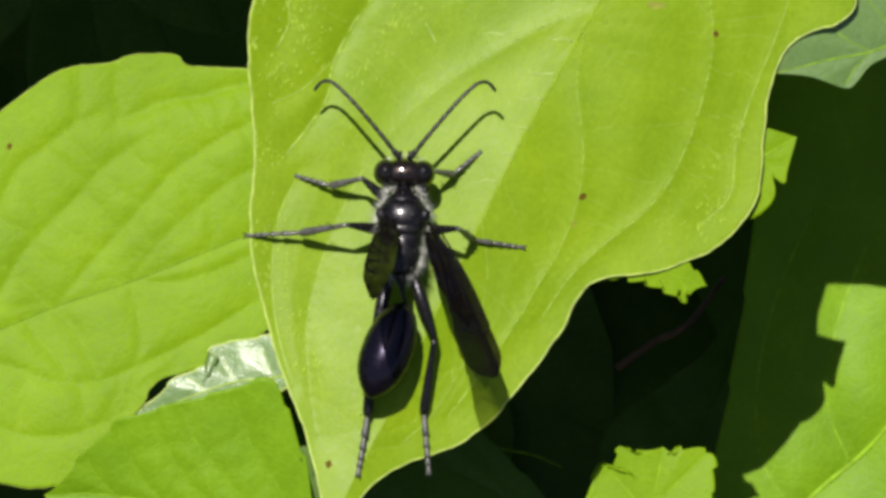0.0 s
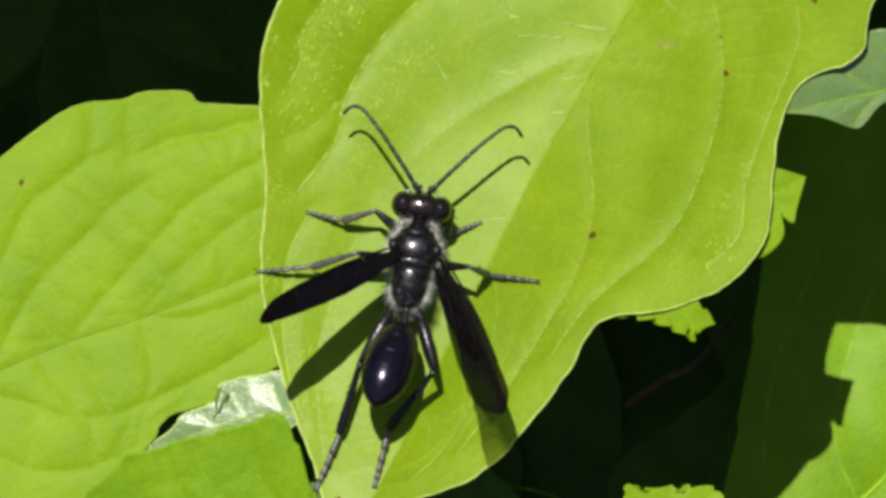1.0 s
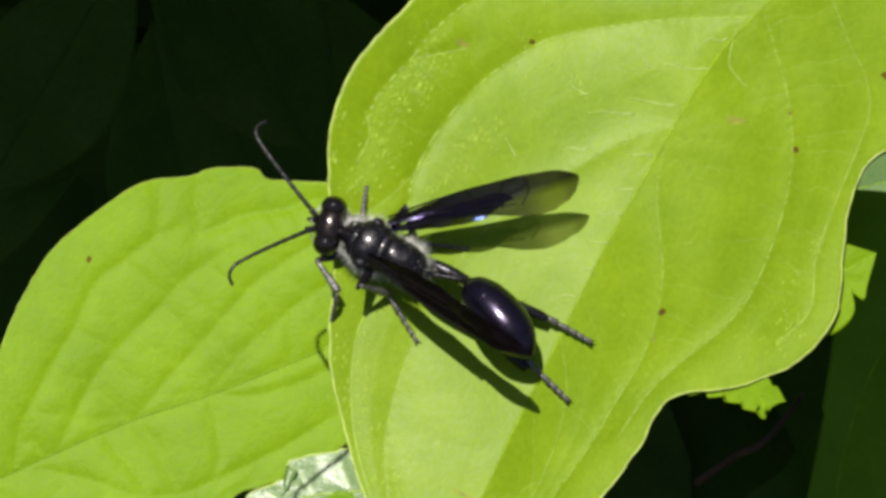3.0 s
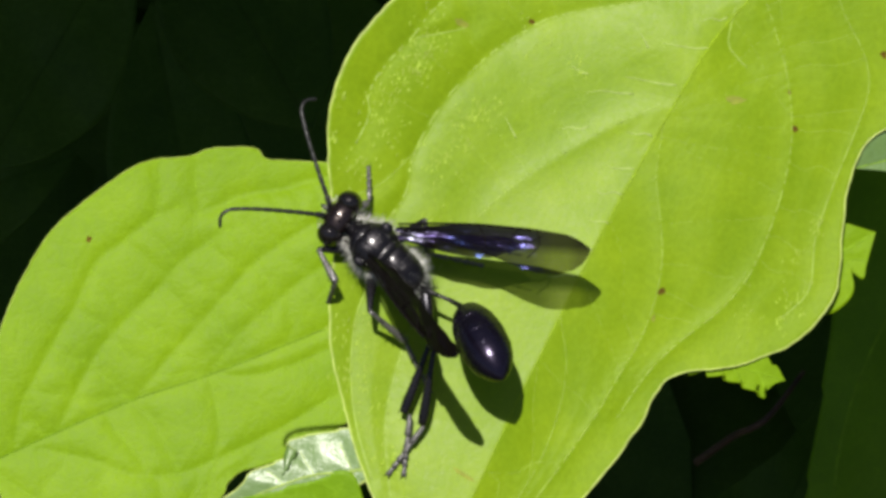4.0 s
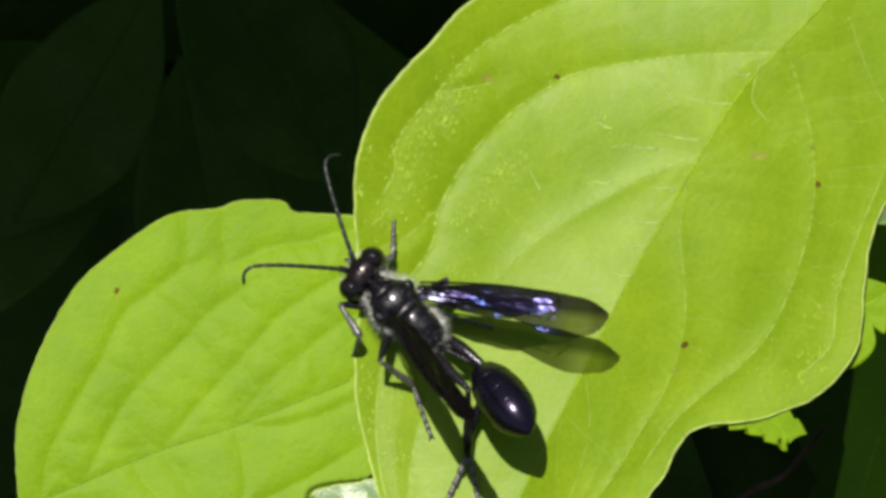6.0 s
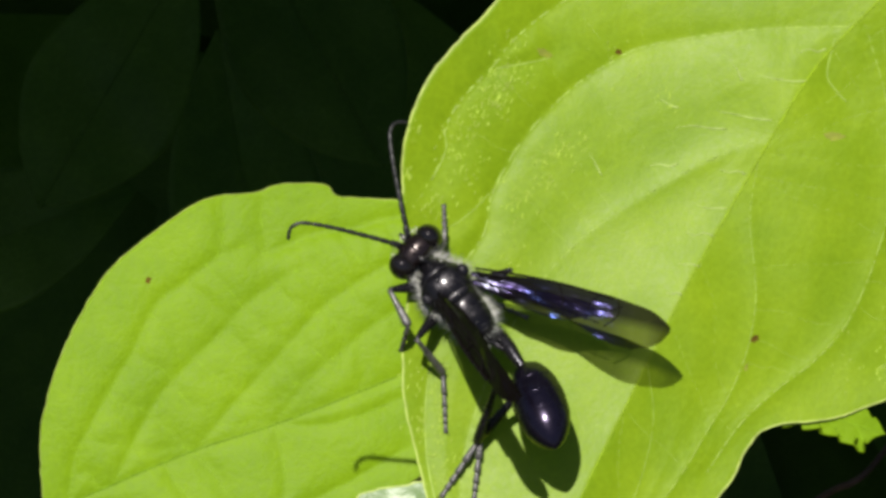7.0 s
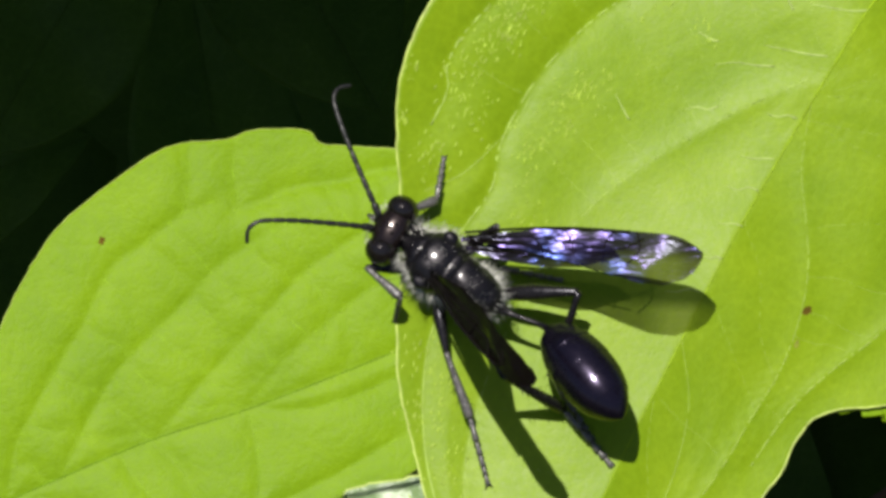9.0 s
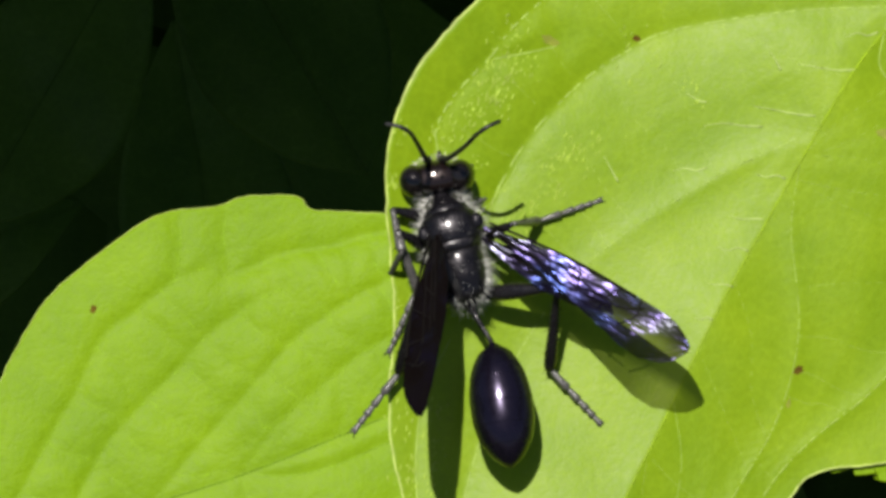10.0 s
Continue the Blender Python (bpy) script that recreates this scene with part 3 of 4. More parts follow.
leaf("pale waxy leaf behind the broad leaf, lit by the sun", [(1800, 200), (1750, 222), (1698, 243), (1625, 257), (1530, 280)],
     [(1800, 200), (1750, 140), (1680, 135), (1580, 190), (1535, 250), (1530, 280)],
     [(1800, 200), (1750, 240), (1700, 266), (1675, 296), (1655, 307), (1600, 288), (1565, 282), (1530, 280)], Surface((1600, 260), A_EDGE - 1.0, -0.3, -0.05, wave=0.1, cushion=0.3, seed=1.7), LEAF_WAXY,
     [[(1750, 222), (1720, 180), (1690, 145)], [(1700, 243), (1650, 215), (1610, 180)], [(1700, 243), (1670, 275), (1655, 300)]], VEIN_B, rows=70, cols=24, rim=0, mid_width=0.09, vein_width=0.05, name="toothed_leaf", group="toothed leaves")
leaf("small light green leaf tip peeping out beside the broad leaf", [(1420, 440), (1465, 435), (1510, 425), (1568, 393)],
     [(1420, 440), (1440, 390), (1480, 372), (1512, 376), (1540, 384), (1568, 393)],
     [(1420, 440), (1440, 520), (1482, 538), (1512, 522), (1528, 500), (1529, 480), (1525, 462), (1546, 476), (1552, 450), (1568, 393)], Surface((1510, 430), float(A_SURF.rise([(1505, 430)])[0]) - 0.9, -0.1, 0.0, wave=0.05, cushion=0.15, seed=0.7), LEAF_B,
     [[(1475, 432), (1490, 400), (1508, 385)], [(1490, 430), (1520, 440), (1545, 440)]], VEIN_B, rows=70, cols=16, rim=0, name="toothed_leaf", group="toothed leaves")
# The next two leaves carry shade in their darker colour too.
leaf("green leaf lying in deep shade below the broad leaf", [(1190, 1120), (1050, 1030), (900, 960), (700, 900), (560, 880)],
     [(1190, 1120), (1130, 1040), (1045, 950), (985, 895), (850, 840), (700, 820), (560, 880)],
     [(1190, 1120), (1050, 1130), (850, 1110), (680, 1020), (560, 880)], Surface((900, 980), -34, 0.0, 0.1, wave=0.3, cushion=0.3, seed=4.0), LEAF_SHADE,
     [[(1080, 1045), (1030, 980), (990, 930)], [(960, 985), (900, 920), (850, 870)]], LEAF_SHADE, rim=0, rows=60, cols=24, saw=5, saw_count=9, name="toothed_leaf", group="toothed leaves")
leaf("leaf low in the shrub, its green darkened for the shade", [(1330, 1180), (1350, 1050), (1400, 900), (1470, 760), (1540, 620)],
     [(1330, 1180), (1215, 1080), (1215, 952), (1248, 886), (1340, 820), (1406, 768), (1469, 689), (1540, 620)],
     [(1330, 1180), (1480, 1120), (1560, 950), (1580, 780), (1540, 620)], Surface((1380, 900), -56, 0.0, 0.12, wave=0.4, cushion=0.3, seed=5.0), LEAF_SHADE,
     [[(1345, 1080), (1280, 1000), (1260, 930)], [(1385, 940), (1330, 880), (1330, 850)]], LEAF_SHADE, rim=0, rows=60, cols=24, saw=5, saw_count=8, name="toothed_leaf", group="toothed leaves")
leaf("small light green leaf tip with coarse teeth in a sun fleck", [(1300, 1120), (1310, 1060), (1320, 1000), (1330, 940)],
     [(1300, 1120), (1200, 1060), (1196, 1015), (1216, 962), (1236, 975), (1250, 938), (1290, 945), (1330, 940)],
     [(1300, 1120), (1400, 1080), (1422, 1010), (1420, 950), (1362, 938), (1352, 952), (1330, 940)], Surface((1310, 1000), -22, 0.0, 0.08, wave=0.2, cushion=0.3, seed=6.0), LEAF_B,
     [[(1308, 1070), (1260, 1010), (1235, 985)], [(1315, 1040), (1370, 990), (1400, 960)]], VEIN_B, mid_width=0.12, vein_width=0.08, rows=80, cols=20, rim=0, saw=9, saw_count=8, name="toothed_leaf", group="toothed leaves")


# ---- rust spots on the leaves ----
def spot(u, v, surf, r, mat, label, stretch=1.6, turn=30, name="leaf_spot"):
    rng = random.Random(int(u * 7 + v))
    n = 14
    c = math.cos(radians(turn)), math.sin(radians(turn))
    ring = []
    for k in range(n):
        a = 2 * math.pi * k / n
        q = r * rng.uniform(0.7, 1.2)
        x, y = q * stretch * math.cos(a), q * math.sin(a)
        ring.append((u + x * c[0] - y * c[1], v + x * c[1] + y * c[0]))
    h0 = float(surf.rise([(u, v)])[0])
    base = flat(u, v, h0)
    hs = surf.rise(ring)
    verts = [flat(*p, float(h) + 0.012) - base for p, h in zip(ring, hs)] + [flat(u, v, h0 + 0.035) - base]
    ob = new(name, mesh_of(name, verts, [(k, (k + 1) % n, n) for k in range(n)][::-1], mat))
    ob.matrix_world = PLAN @ Matrix.Translation(base)
    tagged(ob, label, "leaf spot", "spots on the leaves")


for u, v, r, s, a in [(960, 20, 5, 1.3, 20), (1583, 78, 6, 1.3, 60), (1426, 210, 5, 1.2, 60), (1190, 497, 5, 1.6, -40), (1416, 145, 3, 1.6, 70), (738, 968, 6, 1.3, 90)]:
    spot(u, v, A_SURF, r, SPOT, "small rust-brown speck on the yellow-green leaf", s, a)
spot(176, 404, B_SURF, 5, SPOT, "small rust-brown speck on the rounded leaf", 1.2, 80)
for u, v, r, s, a in [(1320, 158, 8, 2.2, 0), (836, 22, 7, 2.0, 20), (840, 822, 4, 6.0, 32), (1175, 545, 3, 2.5, -70)]:
    spot(u, v, A_SURF, r, BLOTCH, "faint tan blotch on the yellow-green leaf", s, a)

# ---- ground and the rest of the shrub ----
g = []
for i in range(41):
    for k in range(41):
        x, y = (i - 20) / 20, (k - 20) / 20
        x, y = 400 * x * abs(x) ** 2, 400 * y * abs(y) ** 2
        g.append((x, y, 0.02 * noise.noise((x * 3, y * 3, 0)) - 0.03))
ground = new("ground", mesh_of("ground", g, [(i * 41 + k, (i + 1) * 41 + k, (i + 1) * 41 + k + 1, i * 41 + k + 1) for i in range(40) for k in range(40)], SOIL))
tagged(ground, "dark bare soil under the shrub", "ground", kind="structure")


def small_leaf(rng, place, size, aim):
    """A bent leaf of 6 x 4 faces."""
    verts, faces = [], []
    for i in range(7):
        s = i / 6
        w = size * 0.3 * math.sin(math.pi * min(1, s * 0.96 + 0.02)) ** 0.75
        for k in range(-2, 3):
            q = k / 2
            verts.append(place + aim @ Vector((q * w, (s - 0.5) * size, -0.25 * size * (s - 0.5) ** 2 + 0.1 * size * abs(q) * 0.6 + rng.uniform(-1, 1) * 0.006 * size)))
    for i in range(6):
        for k in range(4):
            faces.append((i * 5 + k, i * 5 + k + 1, i * 5 + k + 6, i * 5 + k + 5))
    return verts, faces


def foliage():
    """The shrub's other leaves: behind, above and around, off the sunlit group; most unseen, to block light."""
    rng = random.Random(11)
    lx, ly = -0.125 / 0.88, 0.45 / 0.88
    verts, faces = [], []
    made = 0
    back = PLAN.inverted()
    while made < 5200:
        way = Vector((rng.gauss(0, 1), rng.gauss(0, 1), rng.gauss(0, 1))).normalized() * rng.random() ** 0.45
        spot_w = Vector((way.x * 0.62, 0.22 + way.y * 0.58, 0.44 + way.z * 0.42))
        x, y, h = (back @ spot_w) / MM
        size = rng.uniform(45, 75) if rng.random() < 0.7 else rng.uniform(20, 32)
        pad = size * 0.55
        if abs(x) < 52 + pad and abs(y) < 36 + pad and h > -170:
            continue
        if h > -60 and abs(x - lx * h) < 48 + pad and -38 - pad < y - ly * h < 34 + pad:
            continue
        if h > 25 and abs(x) < 140 and abs(y) < 140:
            continue
        aim = Euler((rng.uniform(-0.7, 0.4), rng.uniform(-0.6, 0.6), rng.uniform(0, 6.28))).to_matrix()
        v, f = small_leaf(rng, Vector((x, y, h)), size, aim)
        o = len(verts)
        verts += [PLAN @ (p * MM) for p in v]
        faces += [tuple(i + o for i in q) for q in f]
        made += 1
    for _ in range(150):
        aim = Euler((rng.uniform(-0.4, 0.4), rng.uniform(-0.4, 0.4), rng.uniform(0, 6.28))).to_matrix()
        v, f = small_leaf(rng, Vector((rng.uniform(-75, 75), rng.uniform(-60, 60), rng.uniform(-260, -180))), rng.uniform(50, 75), aim)
        o = len(verts)
        verts += [PLAN @ (p * MM) for p in v]
        faces += [tuple(j + o for j in q) for q in f]
    # unseen close leaf roof, added just past the sunlit group to darken the depths
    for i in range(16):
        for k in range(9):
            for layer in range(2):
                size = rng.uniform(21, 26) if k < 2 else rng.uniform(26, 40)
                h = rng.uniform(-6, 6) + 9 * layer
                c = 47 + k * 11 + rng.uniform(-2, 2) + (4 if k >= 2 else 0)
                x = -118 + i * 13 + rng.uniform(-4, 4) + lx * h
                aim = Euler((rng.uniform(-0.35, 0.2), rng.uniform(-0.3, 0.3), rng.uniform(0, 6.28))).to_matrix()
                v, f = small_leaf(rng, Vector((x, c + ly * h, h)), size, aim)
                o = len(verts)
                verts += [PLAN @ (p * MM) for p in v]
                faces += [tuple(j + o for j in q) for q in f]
    keep = [p.z > 0.0 for p in verts]
    faces = [q for q in faces if all(keep[i] for i in q)]
    return mesh_of("shrub_foliage", verts, faces, LEAF_SHADE)


for u0, v0, h0, ang, ln in [(120, 60, -95, 60, 520), (430, -30, -110, 120, 560), (-60, 330, -100, 20, 460), (330, 230, -130, 100, 500)]:
    d, e = (math.cos(radians(ang)), -math.sin(radians(ang))), (math.sin(radians(ang)), math.cos(radians(ang)))
    stem_line = [(u0 + d[0] * ln * (q - 0.5), v0 + d[1] * ln * (q - 0.5)) for q in (0, 0.33, 0.66, 1)]
    edges = []
    for sd in (1, -1):
        edges.append([(u0 + d[0] * ln * (q - 0.5) + sd * e[0] * w * ln, v0 + d[1] * ln * (q - 0.5) + sd * e[1] * w * ln) for q, w in ((0, 0), (0.15, 0.16), (0.4, 0.26), (0.7, 0.19), (0.9, 0.07), (1, 0))])
    leaf("leaf deep in the shrub, its green darkened for the shade", stem_line, edges[0], edges[1], Surface((u0, v0), h0, 0.05, 0.25, wave=0.5, cushion=0.5, seed=u0), LEAF_SHADE, (), LEAF_SHADE, rows=24, cols=10, rim=0, name="background_leaf", group="leaves deep in the shade")
tagged(new("shrub_foliage", foliage()), "dense shrub leaves coloured dark for shade, many unseen and added to block light", "foliage", kind="stuff")
rng = random.Random(31)
for k in range(9):
    a = 2 * math.pi * k / 9 + rng.uniform(-0.2, 0.2)
    r = rng.uniform(0.16, 0.34)
    run = spline([(0.03 * math.cos(a), 0.26 + 0.03 * math.sin(a), -0.04), (0.35 * r * math.cos(a), 0.26 + 0.35 * r * math.sin(a), 0.16),
                  (0.75 * r * math.cos(a), 0.27 + 0.75 * r * math.sin(a), 0.34), (r * math.cos(a), 0.28 + r * math.sin(a), 0.46 + rng.uniform(0, 0.1))], 14)
    twig = new("shrub_stem", mesh_of("shrub_stem", *tube([Vector(p) for p in run], [0.006 - 0.0045 * i / 14 for i in range(15)], 8), TWIG))
    tagged(twig, "thin brown woody stem inside the shrub", "stem", "stems of the shrub")

for name, run, width, mat, label in (
        ("twig", [(1250, 800, -44), (1318, 752, -41), (1352, 738, -39), (1385, 712, -40), (1440, 640, -45)], 0.32, TWIG, "thin reddish-brown twig in the shade under the leaves"),
        ("leaf_stalk", [(1030, 940, -37), (1065, 946, -35), (1105, 955, -36), (1150, 975, -39)], 0.12, MIDRIB_B, "slender pale green leaf stalk in the shade")):
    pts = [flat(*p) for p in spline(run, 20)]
    stick = new(name, mesh_of(name, *tube([p - pts[0] for p in pts], [width * MM * (1 - 0.02 * i) for i in range(21)], 8), mat))
    stick.matrix_world = PLAN @ Matrix.Translation(pts[0])
    tagged(stick, label, "stem")

# ---- wasp ----
# Its own space in mm: y ahead from the neck, x to its right, z up.
def wasp_part(name, shape, mat, parent, label="", at=None):
    ob = child(name, mesh_of(name, *shape, mat), parent, label)
    if at:
        ob.location = Vector(at) * MM
    return ob


def hairs(centres, count, length, width, seed, out_bias=0.4):
    """Fine tapering hairs standing off ellipsoids (cx, cy, cz, rx, ry, rz, lowest z, highest z)."""
    rng = random.Random(seed)
    verts, faces = [], []
    for cx, cy, cz, rx, ry, rz, lo, hi in centres:
        for _ in range(count):
            z = rng.uniform(lo, hi)
            a = rng.uniform(0, 2 * math.pi)
            r = math.sqrt(max(0, 1 - z * z))
            n = Vector((r * math.cos(a) / rx, r * math.sin(a) / ry, z / rz)).normalized()
            p = Vector((cx + rx * r * math.cos(a), cy + ry * r * math.sin(a), cz + rz * z))
            d = (n + Vector((rng.uniform(-1, 1), rng.uniform(-1.2, 0.6), rng.uniform(-1, 1))) * out_bias).normalized()
            side = d.cross(Vector((rng.uniform(-1, 1), rng.uniform(-1, 1), rng.uniform(-1, 1)))).normalized() * width
            up = d.cross(side).normalized() * width
            q = p + d * length * rng.uniform(0.5, 1.15) + Vector((0, -0.12, -0.05)) * length
            o = len(verts)
            verts += [(p + side - up * 0.5) * MM, (p - side - up * 0.5) * MM, (p + up) * MM, q * MM]
            faces += [(o, o + 1, o + 3), (o + 1, o + 2, o + 3), (o + 2, o, o + 3)]
    return verts, faces


wasp = new("wasp")
tagged(wasp, "black thread-waisted wasp with smoky violet wings on a leaf", "wasp")
wasp_part("pronotum", loft([(0.45, 0.42, -0.45, 0.4), (0.0, 0.6, -0.6, 0.6), (-0.35, 0.85, -0.9, 0.85), (-0.7, 1.3, -1.2, 1.05), (-1.0, 1.45, -1.4, 1.1), (-1.25, 1.4, -1.5, 1.0)], square=0.9), BLACK, wasp)
wasp_part("mesothorax", loft([(-0.8, 0.9, -1.2, 0.8), (-1.0, 1.4, -1.5, 1.3), (-1.4, 1.75, -1.8, 1.58), (-2.1, 1.88, -1.95, 1.68), (-2.7, 1.86, -1.9, 1.62), (-3.2, 1.66, -1.8, 1.35), (-3.6, 1.45, -1.6, 1.1), (-4.0, 1.1, -1.4, 0.8)], square=0.85), BLACK, wasp, "glossy black thorax shield")
wasp_part("scutellum", loft([(-2.8, 0.75, 0.6, 1.4), (-2.95, 1.15, 0.5, 1.56), (-3.25, 1.2, 0.4, 1.55), (-3.5, 1.0, 0.4, 1.42), (-3.65, 0.7, 0.5, 1.2)], square=0.8), BLACK, wasp)
wasp_part("propodeum", loft([(-3.0, 1.3, -1.5, 1.0), (-3.5, 1.48, -1.6, 1.38), (-4.2, 1.5, -1.6, 1.46), (-5.1, 1.42, -1.5, 1.34), (-5.8, 1.24, -1.25, 1.08), (-6.3, 0.95, -1.0, 0.85), (-6.7, 0.6, -0.7, 0.4), (-7.0, 0.35, -0.4, 0.15), (-7.2, 0.25, -0.3, 0.1)], square=0.9), BLACK, wasp)
for s in (1, -1):
    wasp_part("tegula", blob(1.62 * s, -2.0, 1.0, 0.42, 0.5, 0.26, 8, 12), BLACK, wasp)
    wasp_part("groove", tube([Vector((0.75 * s, y, z)) * MM for y, z in ((-1.2, 1.3), (-1.6, 1.5), (-2.2, 1.58), (-2.7, 1.5))], [0.05 * MM] * 4, 6), BLACK, wasp)
wasp_part("side_hair", hairs([(0, -2.3, -0.3, 1.95, 1.8, 1.9, -0.7, 0.3), (0, -4.9, -0.1, 1.42, 1.55, 1.4, -0.7, 0.45), (0, -0.6, -0.2, 1.3, 0.9, 1.1, -0.8, 0.3)], 800, 0.95, 0.021, 5), SILVER, wasp, "silvery hair on the flanks")
wasp_part("down", hairs([(0, -2.4, 0.0, 1.9, 1.6, 1.85, 0.35, 1.0), (0, -4.9, 0.0, 1.65, 1.7, 1.55, 0.35, 1.0)], 90, 0.28, 0.006, 15, 1.2), SILVER, wasp, "short grey down on the back")
wasp_part("back_hair", hairs([(0, -6.2, -0.1, 1.1, 1.0, 1.0, -0.6, 0.25)], 60, 0.7, 0.013, 6), SILVER, wasp, "silvery hair behind the thorax")

head = wasp_part("head", join(loft([(-0.85, 0.6, -0.6, 0.6), (-0.72, 1.3, -0.9, 0.9), (-0.35, 1.85, -1.2, 1.12), (0.3, 1.85, -1.2, 1.12), (0.75, 1.3, -1.1, 0.85), (1.05, 0.6, -0.8, 0.4)]),
                              blob(0, 0.75, -0.75, 0.85, 0.45, 0.7, 8, 14)), HEAD_MAT, wasp, "wide glossy black head", (0, 1.2, 0.15))
for s in (1, -1):
    wasp_part("eye", blob(1.4 * s, 0.0, 0.05, 0.9, 1.0, 1.22, 16, 24), EYE_MAT, head, "bulging dark compound eye")
    wasp_part("mandible", loft([(0.0, 0.2, -0.2, 0.2), (0.4, 0.22, -0.2, 0.2), (0.9, 0.1, -0.12, 0.12)]), BLACK, head, "", (0.35 * s, 0.95, -1.15))
for x, y in ((0, 0.15), (0.3, -0.12), (-0.3, -0.12)):
    wasp_part("ocellus", blob(x, y, 1.11, 0.12, 0.12, 0.1, 6, 10), EYE_MAT, head)
wasp_part("face_hair", hairs([(0, 0.75, -0.4, 1.35, 0.6, 0.8, -0.9, 0.5)], 420, 0.5, 0.013, 8), SILVER, head, "silvery hair on the face")
wasp_part("nape_hair", hairs([(0, -0.75, -0.2, 1.5, 0.4, 0.9, -0.8, 0.4)], 300, 0.5, 0.013, 9), SILVER, head, "silvery hair on the nape")


def antenna(side):
    run = spline([(0, 0, 0), (0.75 * side, 0.75, 0.35), (1.6 * side, 1.6, 0.6), (3.6 * side, 3.5, 0.95), (5.1 * side, 4.75, 0.95), (5.75 * side, 5.05, 0.85), (6.3 * side, 4.95, 0.65), (6.75 * side, 4.35, 0.35)], 66)
    radii = []
    for i in range(67):
        q = i / 66 * 11
        joint = 1 - 0.28 * (1 - min(1, min(q % 1, 1 - q % 1) * 6))
        r = 0.23 if q < 0.9 else 0.185 - 0.055 * (q / 11)
        radii.append(r * joint * MM)
    return tube([Vector(p) * MM for p in run], radii, 10)


antennae = {}
for s in (1, -1):
    antennae[s] = wasp_part("antenna", antenna(s), FEELER, head, "jointed dusky antenna with a hooked tip", (0.42 * s, 1.1, 0.35))
    wasp_part("antenna_socket", blob(0.42 * s, 1.1, 0.33, 0.2, 0.2, 0.2, 6, 10), BLACK, head)

# A thread-thin waist, then the swollen abdomen; its plates overlap like tiles.
WAIST = (0.6, -9.35, 0.0)
wasp_part("waist", tube([Vector(p) * MM for p in [(0, -6.9, -0.1), (0.12, -7.6, 0.0), (0.32, -8.35, 0.08), (0.52, -9.0, 0.06), (0.7, -10.0, 0.0)]], [0.3 * MM, 0.19 * MM, 0.15 * MM, 0.16 * MM, 0.24 * MM], 12), BLACK, wasp, "thread-thin black waist")
abdomen = wasp_part("abdomen", blob(0, -0.3, 0, 0.5, 0.42, 0.5, 10, 16), GLOSS, wasp, "swollen violet-black polished abdomen", WAIST)
plates = [(0.0, -2.05), (-1.75, -3.6), (-3.3, -4.95), (-4.7, -6.15), (-5.9, -7.57)]


def girth(y):
    ys = [-7.6, -7.4, -6.9, -6.15, -5.3, -4.35, -3.3, -2.35, -1.55, -0.9, -0.42, 0.02]
    ws = [0.04, 0.4, 0.94, 1.43, 1.74, 1.87, 1.87, 1.75, 1.53, 1.23, 0.9, 0.25]
    curve = spline(list(zip(ys, ws)), 120)
    return float(np.interp(y, curve[:, 0], curve[:, 1]))


for i, (y0, y1) in enumerate(plates):
    st = []
    for k in range(9):
        y = y0 + (y1 - y0) * k / 8
        w = girth(y) * (1.0 - 0.012 * (1 if k == 0 else 0)) + (0.03 * k / 8 if i < 4 else 0)
        st.append((y, w, -w * 0.92 + 0.1 * math.sin(-y / 3), w * 0.95 + 0.1 * math.sin(-y / 3)))
    wasp_part("tergite", loft(st, 36), GLOSS, abdomen)


# ---- wings ----
def membrane(length, side, widths, lead, seed, fold=1.0):
    """A thin wing along -y; leading edge outside."""
    rows, cols = 56, 14
    wq = np.array(widths)
    verts, faces = [], []
    for i in range(rows + 1):
        q = i / rows
        w = fold * float(np.interp(q, wq[:, 0], wq[:, 1]))
        x0 = lead * math.sin(math.pi * q * 0.9) - (0.55 * max(0, q - 0.86) / 0.14) ** 2 * 2.4
        for k in range(cols + 1):
            p = k / cols
            x = x0 - w * p
            z = 0.035 * math.sin(p * 7.0 + q * 5 + seed) * min(1, w) + 0.12 * noise.noise((p * 2.2, q * 9, seed)) * min(1, w) + 0.05 * p * p * w - 0.2 * q * q - 0.33 * x * max(0, 1 - q / 0.24) + 0.3 * x * max(0, (q - 0.78) / 0.22) - 0.13 * x * math.exp(-((q - 0.66) / 0.12) ** 2)
            verts.append(Vector((x * side, -q * length, z)) * MM)
    n = cols + 1
    for i in range(rows):
        for k in range(cols):
            f = (i * n + k, i * n + k + 1, (i + 1) * n + k + 1, (i + 1) * n + k)
            faces.append(f if side > 0 else f[::-1])
    return verts, faces


